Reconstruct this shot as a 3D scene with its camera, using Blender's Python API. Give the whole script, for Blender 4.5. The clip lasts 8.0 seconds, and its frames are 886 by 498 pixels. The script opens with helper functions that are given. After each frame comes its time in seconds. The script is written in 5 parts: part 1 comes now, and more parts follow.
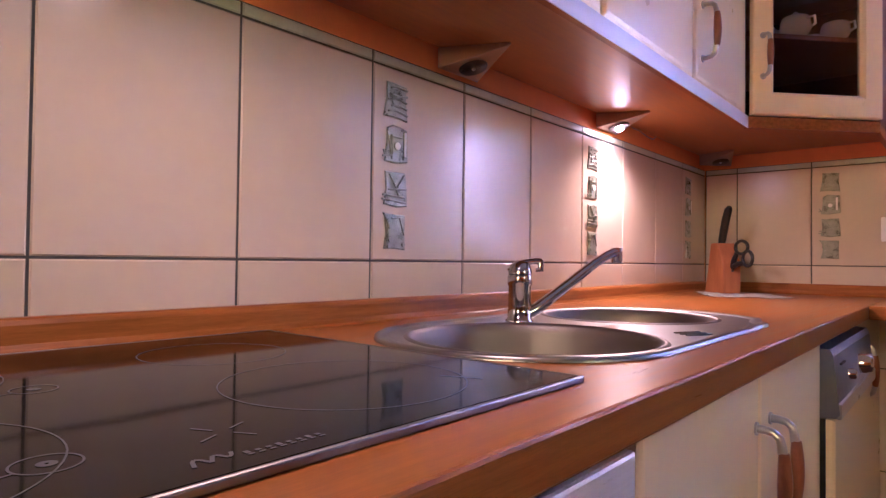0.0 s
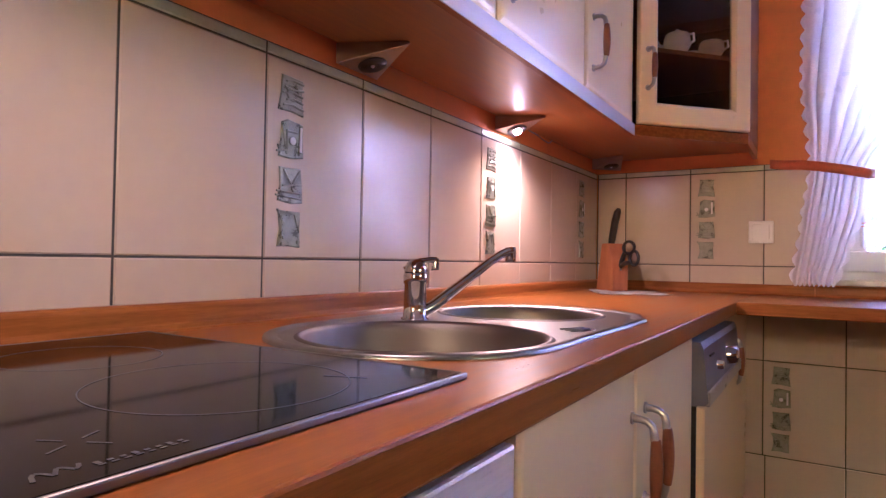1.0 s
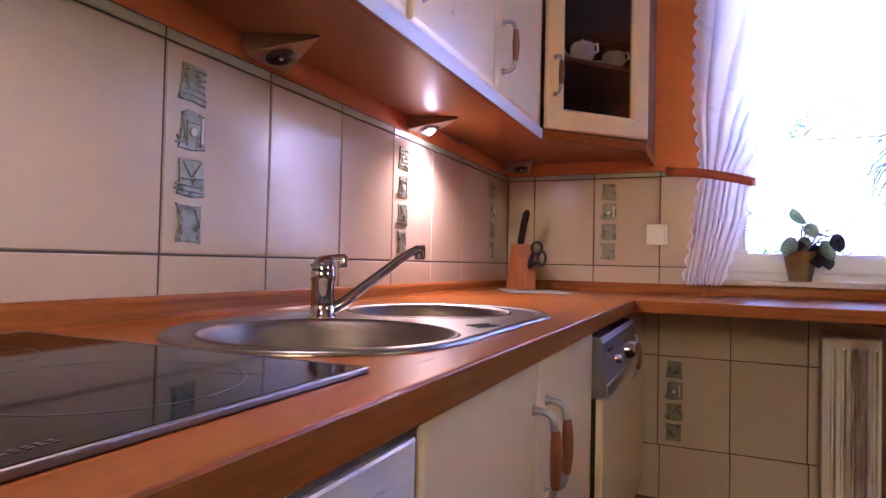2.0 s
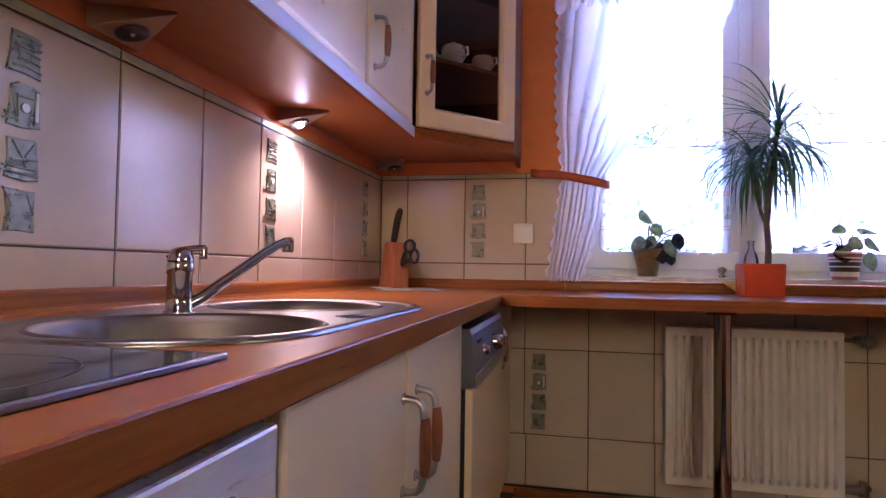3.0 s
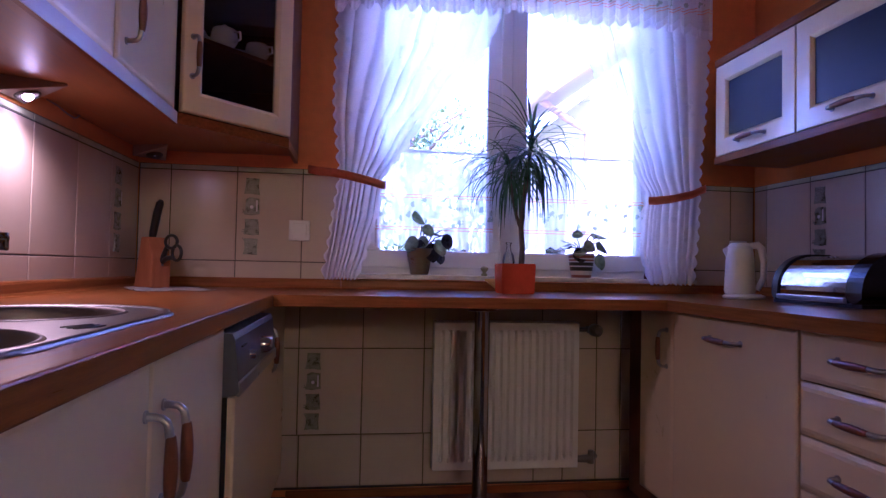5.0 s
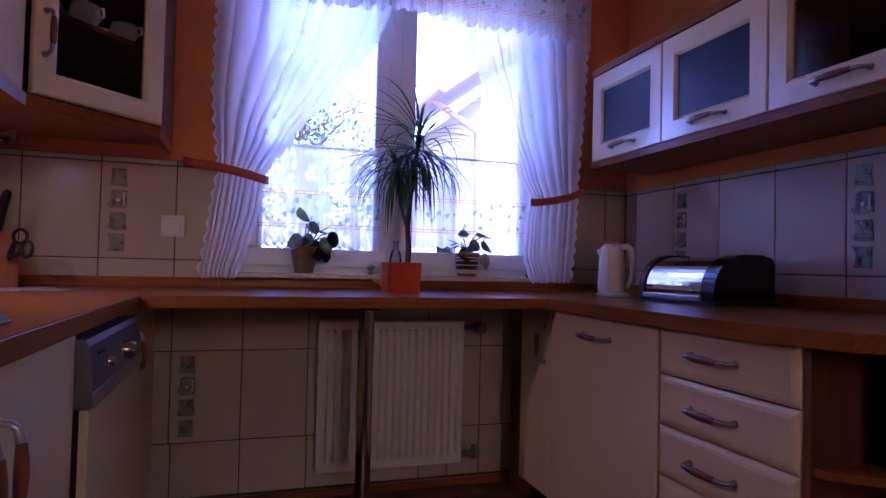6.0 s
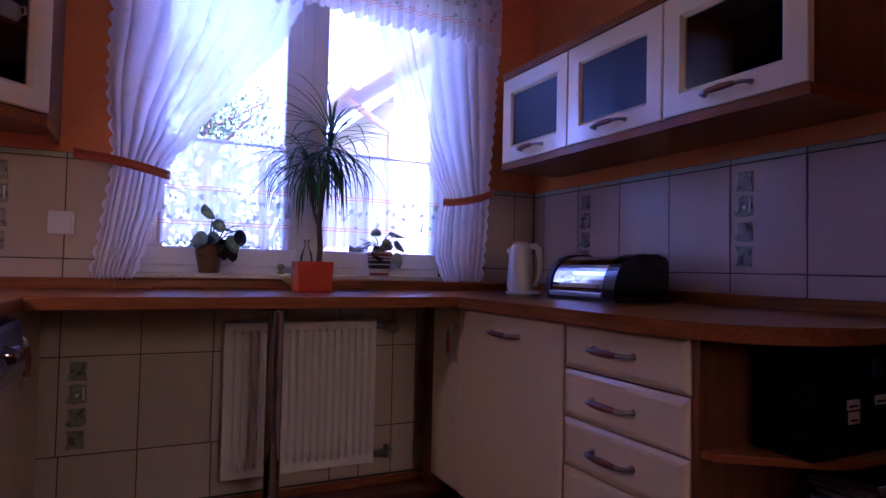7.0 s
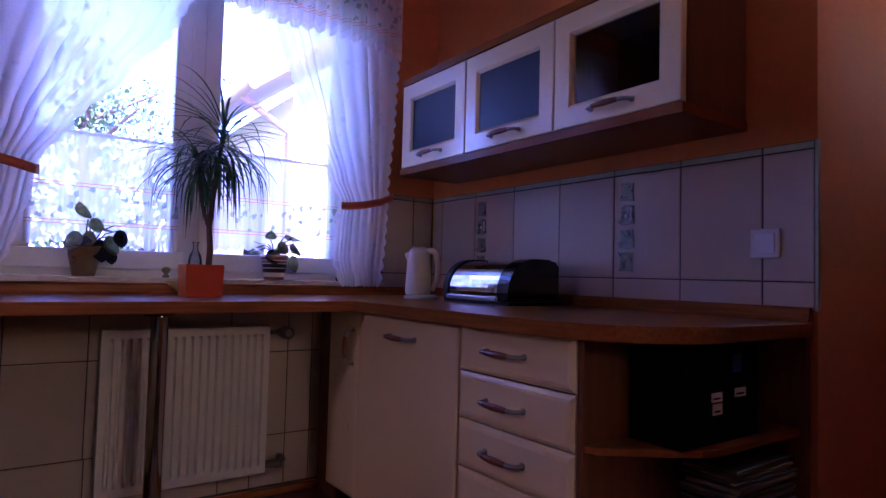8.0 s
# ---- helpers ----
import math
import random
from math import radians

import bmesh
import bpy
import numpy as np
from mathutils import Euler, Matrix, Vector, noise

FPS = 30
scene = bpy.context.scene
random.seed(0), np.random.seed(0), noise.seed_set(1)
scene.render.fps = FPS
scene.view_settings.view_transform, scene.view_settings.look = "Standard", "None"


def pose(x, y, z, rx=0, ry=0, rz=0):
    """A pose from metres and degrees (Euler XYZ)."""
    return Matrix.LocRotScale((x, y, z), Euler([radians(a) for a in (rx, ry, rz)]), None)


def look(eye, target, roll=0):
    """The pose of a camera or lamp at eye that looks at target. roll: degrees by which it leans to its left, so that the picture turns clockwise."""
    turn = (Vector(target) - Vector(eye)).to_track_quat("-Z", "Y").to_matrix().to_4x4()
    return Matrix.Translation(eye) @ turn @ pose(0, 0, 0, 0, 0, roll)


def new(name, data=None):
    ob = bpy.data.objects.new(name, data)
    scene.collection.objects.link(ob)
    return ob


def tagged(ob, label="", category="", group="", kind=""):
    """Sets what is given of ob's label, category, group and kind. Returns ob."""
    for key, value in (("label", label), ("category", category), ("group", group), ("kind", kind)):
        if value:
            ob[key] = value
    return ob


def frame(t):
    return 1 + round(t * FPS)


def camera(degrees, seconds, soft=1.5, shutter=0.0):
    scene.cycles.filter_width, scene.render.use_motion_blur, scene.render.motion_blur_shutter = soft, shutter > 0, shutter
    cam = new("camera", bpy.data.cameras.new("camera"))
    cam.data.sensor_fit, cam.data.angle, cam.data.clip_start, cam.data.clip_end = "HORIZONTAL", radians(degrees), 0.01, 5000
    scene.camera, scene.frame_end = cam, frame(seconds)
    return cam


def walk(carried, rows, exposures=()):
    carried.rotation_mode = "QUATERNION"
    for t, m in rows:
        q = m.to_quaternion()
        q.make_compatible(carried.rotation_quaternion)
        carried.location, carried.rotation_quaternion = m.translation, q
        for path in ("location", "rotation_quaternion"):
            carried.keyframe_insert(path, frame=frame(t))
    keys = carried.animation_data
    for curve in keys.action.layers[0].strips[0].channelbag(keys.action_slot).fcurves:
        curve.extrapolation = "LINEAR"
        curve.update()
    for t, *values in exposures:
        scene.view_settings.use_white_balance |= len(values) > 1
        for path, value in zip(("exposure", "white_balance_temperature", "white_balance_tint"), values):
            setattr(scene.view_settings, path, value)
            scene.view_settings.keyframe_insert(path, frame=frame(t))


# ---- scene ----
cam = camera(72.2, 8.0, soft=1.4)
PATH = [
    (0, (0.808, -2.575, 0.953), (-0.497, -1.061, 0.991), 0.7),
    (0.5, (0.816, -2.569, 0.954), (-0.372, -0.961, 0.99), 0.9),
    (1, (0.824, -2.564, 0.954), (-0.237, -0.868, 0.99), 1.0),
    (1.5, (0.832, -2.561, 0.955), (-0.13, -0.807, 0.987), 1.2),
    (3, (0.841, -2.552, 0.926), (0.414, -0.599, 0.991), 0.9),
    (3.5, (0.854, -2.541, 0.937), (0.603, -0.557, 0.989), 0.9),
    (4, (0.86, -2.54, 0.927), (0.789, -0.542, 0.989), 1.1),
    (4.5, (0.86, -2.54, 0.932), (0.968, -0.544, 0.995), 1.1),
    (6, (0.901, -2.533, 0.951), (1.514, -0.63, 1.007), 1.4),
    (6.5, (0.901, -2.533, 0.953), (1.688, -0.695, 1.009), 1.4),
    (7, (0.9, -2.538, 0.946), (1.778, -0.742, 1.01), 1.3),
    (7.5, (0.901, -2.54, 0.949), (1.902, -0.81, 1.02), 1.4),
    (8, (0.907, -2.546, 0.941), (2.064, -0.917, 1.031), 1.5),
]
EXPOSURES = [(0.0, 5.68, 4760, 66), (1.5, 5.66, 4680, 60), (2.5, 5.40, 4580, 58), (3.5, 5.07, 4470, 60), (4.5, 4.53, 4390, 69), (6.0, 3.89, 4420, 82), (8.0, 3.86, 4430, 84)]
walk(cam, [(t, look(eye, target, roll)) for t, eye, target, roll in PATH], EXPOSURES)


# ---- world and lights ----
world = bpy.data.worlds.new("sky")
scene.world = world
world.use_nodes = True
wn = world.node_tree
sky = wn.nodes.new("ShaderNodeTexSky")
sky.sky_type = "NISHITA"
sky.sun_disc = False
sky.sun_elevation = radians(48)
sky.sun_rotation = radians(200)
sky.air_density, sky.dust_density = 1.2, 2.0
wn.nodes["Background"].inputs[1].default_value = 0.15
wn.links.new(sky.outputs[0], wn.nodes["Background"].inputs[0])


def lamp(name, kind, m, energy, color, **more):
    data = bpy.data.lights.new(name, kind)
    data.energy, data.color = energy, color
    for key, value in more.items():
        if key == "angle": data.angle = value
        if key == "radius": data.shadow_soft_size = value
        if key == "cone": data.spot_size = value
        if key == "blend": data.spot_blend = value
        if key == "shape": data.shape = value
        if key == "size": data.size = value
        if key == "size_y": data.size_y = value
    ob = new(name, data)
    ob.matrix_world = m
    return ob


SUN_WAY = (-0.45, 0.55, -0.95)
lamp("sun", "SUN", look((0, 0, 20), (SUN_WAY[0], SUN_WAY[1], 20 + SUN_WAY[2])), 5.0, (1.0, 0.94, 0.86), angle=radians(0.5))
HALOGEN = (1.0, 0.71, 0.34)
lamp("halogen_beam", "SPOT", look((0.072, -0.905, 1.328), (0.160, -0.900, 1.0)), 0.62, HALOGEN, radius=0.03, cone=radians(158), blend=0.85)
lamp("hood_beam", "SPOT", look((0.42, -2.19, 1.455), (0.46, -2.24, 0.84)), 0.28, HALOGEN, radius=0.03, cone=radians(150), blend=0.7)


# ---- materials ----
def material(name, color, rough=0.5, metal=0.0, vary=0.12, scale=6.0, bump=0.0, bump_scale=80.0, stretch=(1, 1, 1), coat=0.0, second=None, island=0.0, detail=4.0, spec=0.5):
    """A principled surface with broad mottling, fine grain and relief."""
    m = bpy.data.materials.new(name)
    m.use_nodes = True
    n, l = m.node_tree.nodes, m.node_tree.links
    b = n["Principled BSDF"]
    co = n.new("ShaderNodeTexCoord")
    mp = n.new("ShaderNodeMapping")
    mp.inputs["Scale"].default_value = stretch
    l.new(co.outputs["Object"], mp.inputs["Vector"])
    n1 = n.new("ShaderNodeTexNoise"); n1.inputs["Scale"].default_value = scale; n1.inputs["Detail"].default_value = detail
    n2 = n.new("ShaderNodeTexNoise"); n2.inputs["Scale"].default_value = scale * 9; n2.inputs["Detail"].default_value = 3
    l.new(mp.outputs[0], n1.inputs["Vector"]); l.new(mp.outputs[0], n2.inputs["Vector"])
    ad = n.new("ShaderNodeMath"); ad.operation = "MULTIPLY_ADD"
    l.new(n2.outputs[0], ad.inputs[0]); ad.inputs[1].default_value = 0.45; l.new(n1.outputs[0], ad.inputs[2])
    ramp = n.new("ShaderNodeValToRGB")
    dark = tuple(c * (1 - vary) for c in color) if second is None else second
    lite = tuple(min(1, c * (1 + vary)) for c in color) if second is None else color
    ramp.color_ramp.elements[0].position, ramp.color_ramp.elements[1].position = 0.5, 0.95
    ramp.color_ramp.elements[0].color, ramp.color_ramp.elements[1].color = (*dark, 1), (*lite, 1)
    l.new(ad.outputs[0], ramp.inputs[0])
    out = ramp.outputs[0]
    if island:
        info = n.new("ShaderNodeObjectInfo")
        mr = n.new("ShaderNodeMapRange"); mr.inputs[3].default_value, mr.inputs[4].default_value = 1 - island, 1 + island
        l.new(info.outputs["Random"], mr.inputs[0])
        hs = n.new("ShaderNodeHueSaturation"); l.new(mr.outputs[0], hs.inputs["Value"]); l.new(out, hs.inputs["Color"])
        out = hs.outputs[0]
    l.new(out, b.inputs["Base Color"])
    rr = n.new("ShaderNodeMapRange"); rr.inputs[1].default_value, rr.inputs[2].default_value = 0.4, 1.0
    rr.inputs[3].default_value, rr.inputs[4].default_value = max(0.02, rough * 0.85), min(1, rough * 1.2)
    l.new(ad.outputs[0], rr.inputs[0]); l.new(rr.outputs[0], b.inputs["Roughness"])
    b.inputs["Metallic"].default_value = metal
    b.inputs["Coat Weight"].default_value = coat
    b.inputs["Coat Roughness"].default_value = 0.15
    b.inputs["Specular IOR Level"].default_value = spec
    if bump:
        n3 = n.new("ShaderNodeTexNoise"); n3.inputs["Scale"].default_value = bump_scale; n3.inputs["Detail"].default_value = 3
        l.new(mp.outputs[0], n3.inputs["Vector"])
        bp = n.new("ShaderNodeBump"); bp.inputs["Strength"].default_value = bump; bp.inputs["Distance"].default_value = 0.002
        l.new(n3.outputs[0], bp.inputs["Height"]); l.new(bp.outputs[0], b.inputs["Normal"])
    return m


TILE = material("glazed_wall_tile", (0.56, 0.46, 0.345), 0.19, vary=0.03, scale=5, bump=0.012, bump_scale=7, island=0.035)
GROUT = material("dark_grout", (0.06, 0.06, 0.055), 0.9, bump=0.3)
LISTELLO = material("pale_green_trim_tile", (0.42, 0.46, 0.28), 0.3, vary=0.1, scale=20)
ORANGE = material("orange_wall_paint", (0.72, 0.235, 0.018), 0.75, vary=0.10, scale=3, bump=0.35, bump_scale=160)
WHITE = material("white_ceiling_paint", (0.78, 0.76, 0.72), 0.85, vary=0.03, bump=0.2)
WOOD = material("alder_worktop_laminate", (0.33, 0.112, 0.010), 0.31, second=(0.20, 0.064, 0.005), scale=9, stretch=(11, 0.6, 11), spec=0.12, detail=6.0)
WOODX = material("alder_worktop_laminate_across", (0.33, 0.112, 0.010), 0.31, second=(0.20, 0.064, 0.005), scale=9, stretch=(0.6, 11, 11), spec=0.12, detail=6.0)
BOARD = material("satin_alder_board", (0.37, 0.142, 0.020), 0.40, second=(0.27, 0.098, 0.013), scale=9, stretch=(11, 0.6, 11), spec=0.35)
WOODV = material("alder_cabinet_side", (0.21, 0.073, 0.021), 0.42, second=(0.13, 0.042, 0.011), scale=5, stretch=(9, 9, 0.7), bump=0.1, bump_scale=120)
GRIP = material("turned_wood_grip", (0.25, 0.080, 0.026), 0.32, second=(0.16, 0.048, 0.016), scale=12, stretch=(6, 6, 1))
CREAM = material("cream_foil_front", (0.87, 0.70, 0.40), 0.30, vary=0.02, scale=4, coat=0.6, bump=0.06, bump_scale=60)
CARCASS = material("cream_carcass_board", (0.62, 0.55, 0.44), 0.5, vary=0.04)
EDGE = material("grey_aluminium_edging", (0.55, 0.53, 0.58), 0.38, metal=0.35, vary=0.06, stretch=(8, 0.5, 8))
STEEL = material("brushed_steel", (0.27, 0.255, 0.24), 0.33, metal=1.0, vary=0.015, scale=3)
BOWLSTEEL = material("satin_bowl_steel", (0.20, 0.17, 0.155), 0.46, metal=1.0, vary=0.03, scale=3)
CHROME = material("polished_chrome", (0.50, 0.48, 0.47), 0.09, metal=1.0, vary=0.04)
SATIN = material("satin_nickel", (0.40, 0.375, 0.35), 0.30, metal=1.0, vary=0.06)
BLACK = material("black_plastic", (0.012, 0.012, 0.013), 0.35, vary=0.2)
HOBGLASS = material("black_ceramic_glass", (0.005, 0.004, 0.004), 0.06, vary=0.15, spec=0.07)
PRINT = material("pale_printed_mark", (0.065, 0.06, 0.058), 0.5)
HOBEDGE = material("dull_hob_edging", (0.22, 0.20, 0.185), 0.36, metal=1.0, vary=0.06)
PVC = material("white_pvc_frame", (0.78, 0.78, 0.80), 0.35, vary=0.02)
PLASTIC = material("white_plastic", (0.80, 0.78, 0.76), 0.3, vary=0.02)
ENAMEL = material("white_radiator_enamel", (0.76, 0.73, 0.68), 0.38, vary=0.03, scale=3)
SILL = material("pale_stone_sill", (0.58, 0.56, 0.52), 0.35, vary=0.12, scale=30)
FLOORMAT = material("red_brown_floor_board", (0.20, 0.075, 0.035), 0.4, second=(0.13, 0.045, 0.02), scale=4, stretch=(9, 0.6, 9), island=0.12)
# near-black: the shade inside the glass-door cabinets is put into the colour
CAVITY = material("cabinet_shade_lining", (0.014, 0.011, 0.010), 0.8)
DARK = material("dark_cavity_board", (0.05, 0.035, 0.025), 0.7)


def glass_material(name, color=(1, 1, 1), rough=0.0, mirror=0.10, gain=1.0):
    m = bpy.data.materials.new(name)
    m.use_nodes = True
    n, l = m.node_tree.nodes, m.node_tree.links
    tr = n.new("ShaderNodeBsdfTransparent"); tr.inputs[0].default_value = (*color, 1)
    gl = n.new("ShaderNodeBsdfGlossy"); gl.inputs["Roughness"].default_value = rough
    mx = n.new("ShaderNodeMixShader")
    lw = n.new("ShaderNodeFresnel"); lw.inputs[0].default_value = 1.5
    ml = n.new("ShaderNodeMath"); ml.operation = "MULTIPLY_ADD"; ml.inputs[1].default_value = gain; ml.inputs[2].default_value = mirror - 0.04 * gain; ml.use_clamp = True
    l.new(lw.outputs[0], ml.inputs[0]); l.new(ml.outputs[0], mx.inputs[0])
    l.new(tr.outputs[0], mx.inputs[1]); l.new(gl.outputs[0], mx.inputs[2])
    l.new(mx.outputs[0], n["Material Output"].inputs[0])
    return m


PANE = glass_material("window_glass", (0.97, 0.98, 0.98), 0.0, 0.05)
# amber tint added to warm the fill light of the unseen openings
AMBER = glass_material("amber_fill_glass", (1.0, 0.82, 0.38), 0.0, 0.05)
# the tint darkens the view inside, in place of the cabinet's shade
CABGLASS = glass_material("shade_tinted_glass", (0.80, 0.79, 0.82), 0.0, 0.008, 0.2)


FROST = material("frosted_blue_grey_glass", (0.012, 0.017, 0.046), 0.34, vary=0.06, scale=3, spec=0.30)


# ---- building helpers ----
def obj(name, bm, mat, smooth=False):
    me = bpy.data.meshes.new(name)
    bmesh.ops.recalc_face_normals(bm, faces=bm.faces)
    bm.to_mesh(me)
    bm.free()
    for mm in (mat if isinstance(mat, (list, tuple)) else [mat]):
        me.materials.append(mm)
    if smooth:
        for p in me.polygons: p.use_smooth = True
    return new(name, me)


def part(name, bm, mat, parent, label="", smooth=False):
    ob = obj(name, bm, mat, smooth)
    ob.parent = parent
    ob.matrix_parent_inverse = parent.matrix_world.inverted() if parent.parent is None else Matrix.Identity(4)
    if label: ob["label"] = label
    return ob


def thing(name, label, category, at=(0, 0, 0), group="", kind=""):
    """An Empty at a thing's base; its parts are built in world places."""
    ob = new(name)
    ob.empty_display_size = 0.05
    ob.matrix_basis = Matrix.Translation(at)
    bpy.context.view_layer.update()
    return tagged(ob, label, category, group, kind)


def box(bm, x0, y0, z0, x1, y1, z1, bevel=0.0, seg=2):
    vs = [bm.verts.new((x, y, z)) for x in (x0, x1) for y in (y0, y1) for z in (z0, z1)]
    fs = [bm.faces.new([vs[i] for i in f]) for f in ((0, 1, 3, 2), (4, 6, 7, 5), (0, 4, 5, 1), (2, 3, 7, 6), (0, 2, 6, 4), (1, 5, 7, 3))]
    if bevel:
        es = {e for f in fs for e in f.edges}
        bmesh.ops.bevel(bm, geom=list(es), offset=bevel, segments=seg, affect="EDGES", profile=0.5)
    return bm


def B(x0, y0, z0, x1, y1, z1, bevel=0.0, seg=2):
    return box(bmesh.new(), x0, y0, z0, x1, y1, z1, bevel, seg)


def prism(bm, poly, z0, z1, bevel=0.0, seg=2):
    """Extrudes a plan outline from z0 to z1."""
    lo = [bm.verts.new((x, y, z0)) for x, y in poly]
    hi = [bm.verts.new((x, y, z1)) for x, y in poly]
    n = len(poly)
    fs = [bm.faces.new(lo[::-1]), bm.faces.new(hi)] + [bm.faces.new((lo[i], lo[(i + 1) % n], hi[(i + 1) % n], hi[i])) for i in range(n)]
    if bevel:
        es = [e for e in fs[1].edges] + [e for e in fs[0].edges]
        bmesh.ops.bevel(bm, geom=es, offset=bevel, segments=seg, affect="EDGES", profile=0.5)
    return bm


def tube(bm, pts, radii, seg=12, cap=True):
    """A round bar along a run of points."""
    pts = [Vector(p) for p in pts]
    if not isinstance(radii, (list, tuple)): radii = [radii] * len(pts)
    rings, side = [], None
    for i, p in enumerate(pts):
        d = (pts[min(i + 1, len(pts) - 1)] - pts[max(i - 1, 0)]).normalized()
        if side is None:
            side = d.orthogonal().normalized()
        side = (side - d * side.dot(d)).normalized()
        up = d.cross(side)
        rings.append([bm.verts.new(p + radii[i] * (math.cos(a) * side + math.sin(a) * up)) for a in (2 * math.pi * k / seg for k in range(seg))])
    for a, b in zip(rings, rings[1:]):
        for k in range(seg): bm.faces.new((a[k], a[(k + 1) % seg], b[(k + 1) % seg], b[k]))
    if cap:
        for r in (rings[0][::-1], rings[-1]): bm.faces.new([bm.verts.new(v.co) for v in r])
    return bm


def lathe(bm, cx, cy, profile, seg=32, close=True):
    """Turns a profile of (radius, z) round an upright line."""
    rings = [[bm.verts.new((cx + r * math.cos(2 * math.pi * k / seg), cy + r * math.sin(2 * math.pi * k / seg), z)) for k in range(seg)] for r, z in profile]
    for a, b in zip(rings, rings[1:]):
        for k in range(seg): bm.faces.new((a[k], a[(k + 1) % seg], b[(k + 1) % seg], b[k]))
    if close:
        for r in (rings[0][::-1], rings[-1]): bm.faces.new([bm.verts.new(v.co) for v in r])
    return bm


def structure(name, bm, mat, label="", category=""):
    return tagged(obj(name, bm, mat), label, category, "", "structure")


# ---- the room ----
XR, YE = 2.645, -1.808          # right wall, its free end
ZC = 2.55
WX0, WX1, WZ0, WZ1 = 0.80, 2.30, 0.885, 2.25   # window opening
CT = 0.844                     # worktop height
BACK = -5.2
wall_left = structure("wall_left", B(-0.20, BACK, 0, -0.009, 0.25, ZC), ORANGE, "orange painted kitchen wall above pale tiles", "wall")
bm = bmesh.new()
box(bm, -0.009, 0.009, 0, WX0, 0.25, ZC); box(bm, WX1, 0.009, 0, XR + 0.009, 0.25, ZC)
box(bm, WX0, 0.009, 0, WX1, 0.25, WZ0); box(bm, WX0, 0.009, WZ1, WX1, 0.25, ZC)
wall_window = structure("wall_window", bm, ORANGE, "orange painted wall with a wide window", "wall")
wall_right = structure("wall_right", B(XR + 0.009, YE, 0, XR + 0.14, 0.25, ZC), ORANGE, "orange painted wall ending at a corner", "wall")
bm = bmesh.new()
box(bm, XR + 0.14, YE, 0, 4.6, YE + 0.12, ZC)
wall_return = structure("wall_return", bm, ORANGE, "orange painted wall turning away from the kitchen", "wall")
SY0, SY1, SZ0, SZ1 = -2.95, -1.98, 1.86, 2.40       # unseen opening of the adjoining room, added so daylight fills from the side
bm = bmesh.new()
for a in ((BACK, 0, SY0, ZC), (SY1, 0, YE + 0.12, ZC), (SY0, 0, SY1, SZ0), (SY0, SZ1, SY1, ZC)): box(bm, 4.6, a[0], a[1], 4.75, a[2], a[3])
structure("wall_far_side", bm, ORANGE, "unseen plain orange wall of the adjoining room, opening added for fill light", "wall")
BX0, BX1, BZ0, BZ1 = 1.06, 1.62, 1.42, 2.35      # unseen opening behind, added so daylight falls in as fill
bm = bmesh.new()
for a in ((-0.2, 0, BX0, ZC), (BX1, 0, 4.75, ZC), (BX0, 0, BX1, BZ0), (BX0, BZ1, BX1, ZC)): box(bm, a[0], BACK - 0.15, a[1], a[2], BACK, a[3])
structure("wall_back", bm, ORANGE, "unseen plain orange wall behind, opening added for fill light", "wall")
# unseen wall added to keep the fill light off the end shelf
structure("fill_block_wall", B(1.70, -3.62, 0, 4.598, -3.50, 1.85), ORANGE, "unseen plain orange partition added to block fill light", "wall")
structure("ceiling", B(-0.2, BACK - 0.15, ZC, 4.75, 0.25, ZC + 0.12), WHITE, "white painted ceiling", "ceiling")
floor = structure("floor", B(-0.2, BACK - 0.15, -0.06, 4.75, 0.25, -0.004), DARK, "red-brown wood floor", "floor")

# tinted panes added in both unseen openings to warm the fill
structure("fill_pane_back", B(BX0, BACK - 0.08, BZ0, BX1, BACK - 0.074, BZ1), AMBER, "added amber pane warming the fill light from behind", "window")
structure("fill_pane_side", B(4.67, SY0, SZ0, 4.676, SY1, SZ1), AMBER, "added amber pane warming the fill light from the side", "window")

# ---- worktops ----
EX, EY, RX = 0.606, -0.575, 1.922
bm = bmesh.new()
wt = thing("worktop", "alder-coloured laminate worktop with rounded front edge", "worktop", (0.3, -1.6, 0.80), kind="structure")


C0, C1 = (0.332, -1.842), (0.332, -1.420)      # the sink's two centres


def loop(bm, pts, z):
    vs = [bm.verts.new((x, y, z)) for x, y in pts]
    return vs, [bm.edges.new((vs[k], vs[(k + 1) % len(vs)])) for k in range(len(vs))]


def sink_outline(d=0.0, n=22):
    """Plan outline of the sink, grown by d: round towards the hob and the wall, cornered at the front far end."""
    (ax, ay), (bx, by) = C0, C1
    ra, rb = 0.214 + d, 0.214 + d
    pts = [(bx + rb * math.cos(a), by + rb * math.sin(a)) for a in (radians(32) + radians(148) * k / n for k in range(n + 1))]
    pts += [(ax + ra * math.cos(a), ay + ra * math.sin(a)) for a in (math.pi + math.pi * k / n for k in range(n + 1))]
    ex, ey = bx + rb, by + 0.045 + d
    pts += [(ex, ey - 0.030), (ex - 0.002, ey - 0.012), (ex - 0.008, ey), (ex - 0.017, ey + 0.012)]
    return pts


hole = sink_outline(-0.016)
nose = [(EX - 0.0035, CT), (EX - 0.0012, CT - 0.0008), (EX, CT - 0.0032), (EX, CT - 0.0345), (EX - 0.0015, CT - 0.0372), (EX - 0.004, CT - 0.038)]
for z, x in ((CT, nose[0][0]), (CT - 0.038, nose[-1][0])):
    o, e0 = loop(bm, [(0.0, -3.1), (x, -3.1), (x, -0.002), (0.0, -0.002)], z)
    h, e1 = loop(bm, hole, z)
    bmesh.ops.triangle_fill(bm, use_beauty=True, edges=e0 + e1)
    if z == CT: top_hole = h
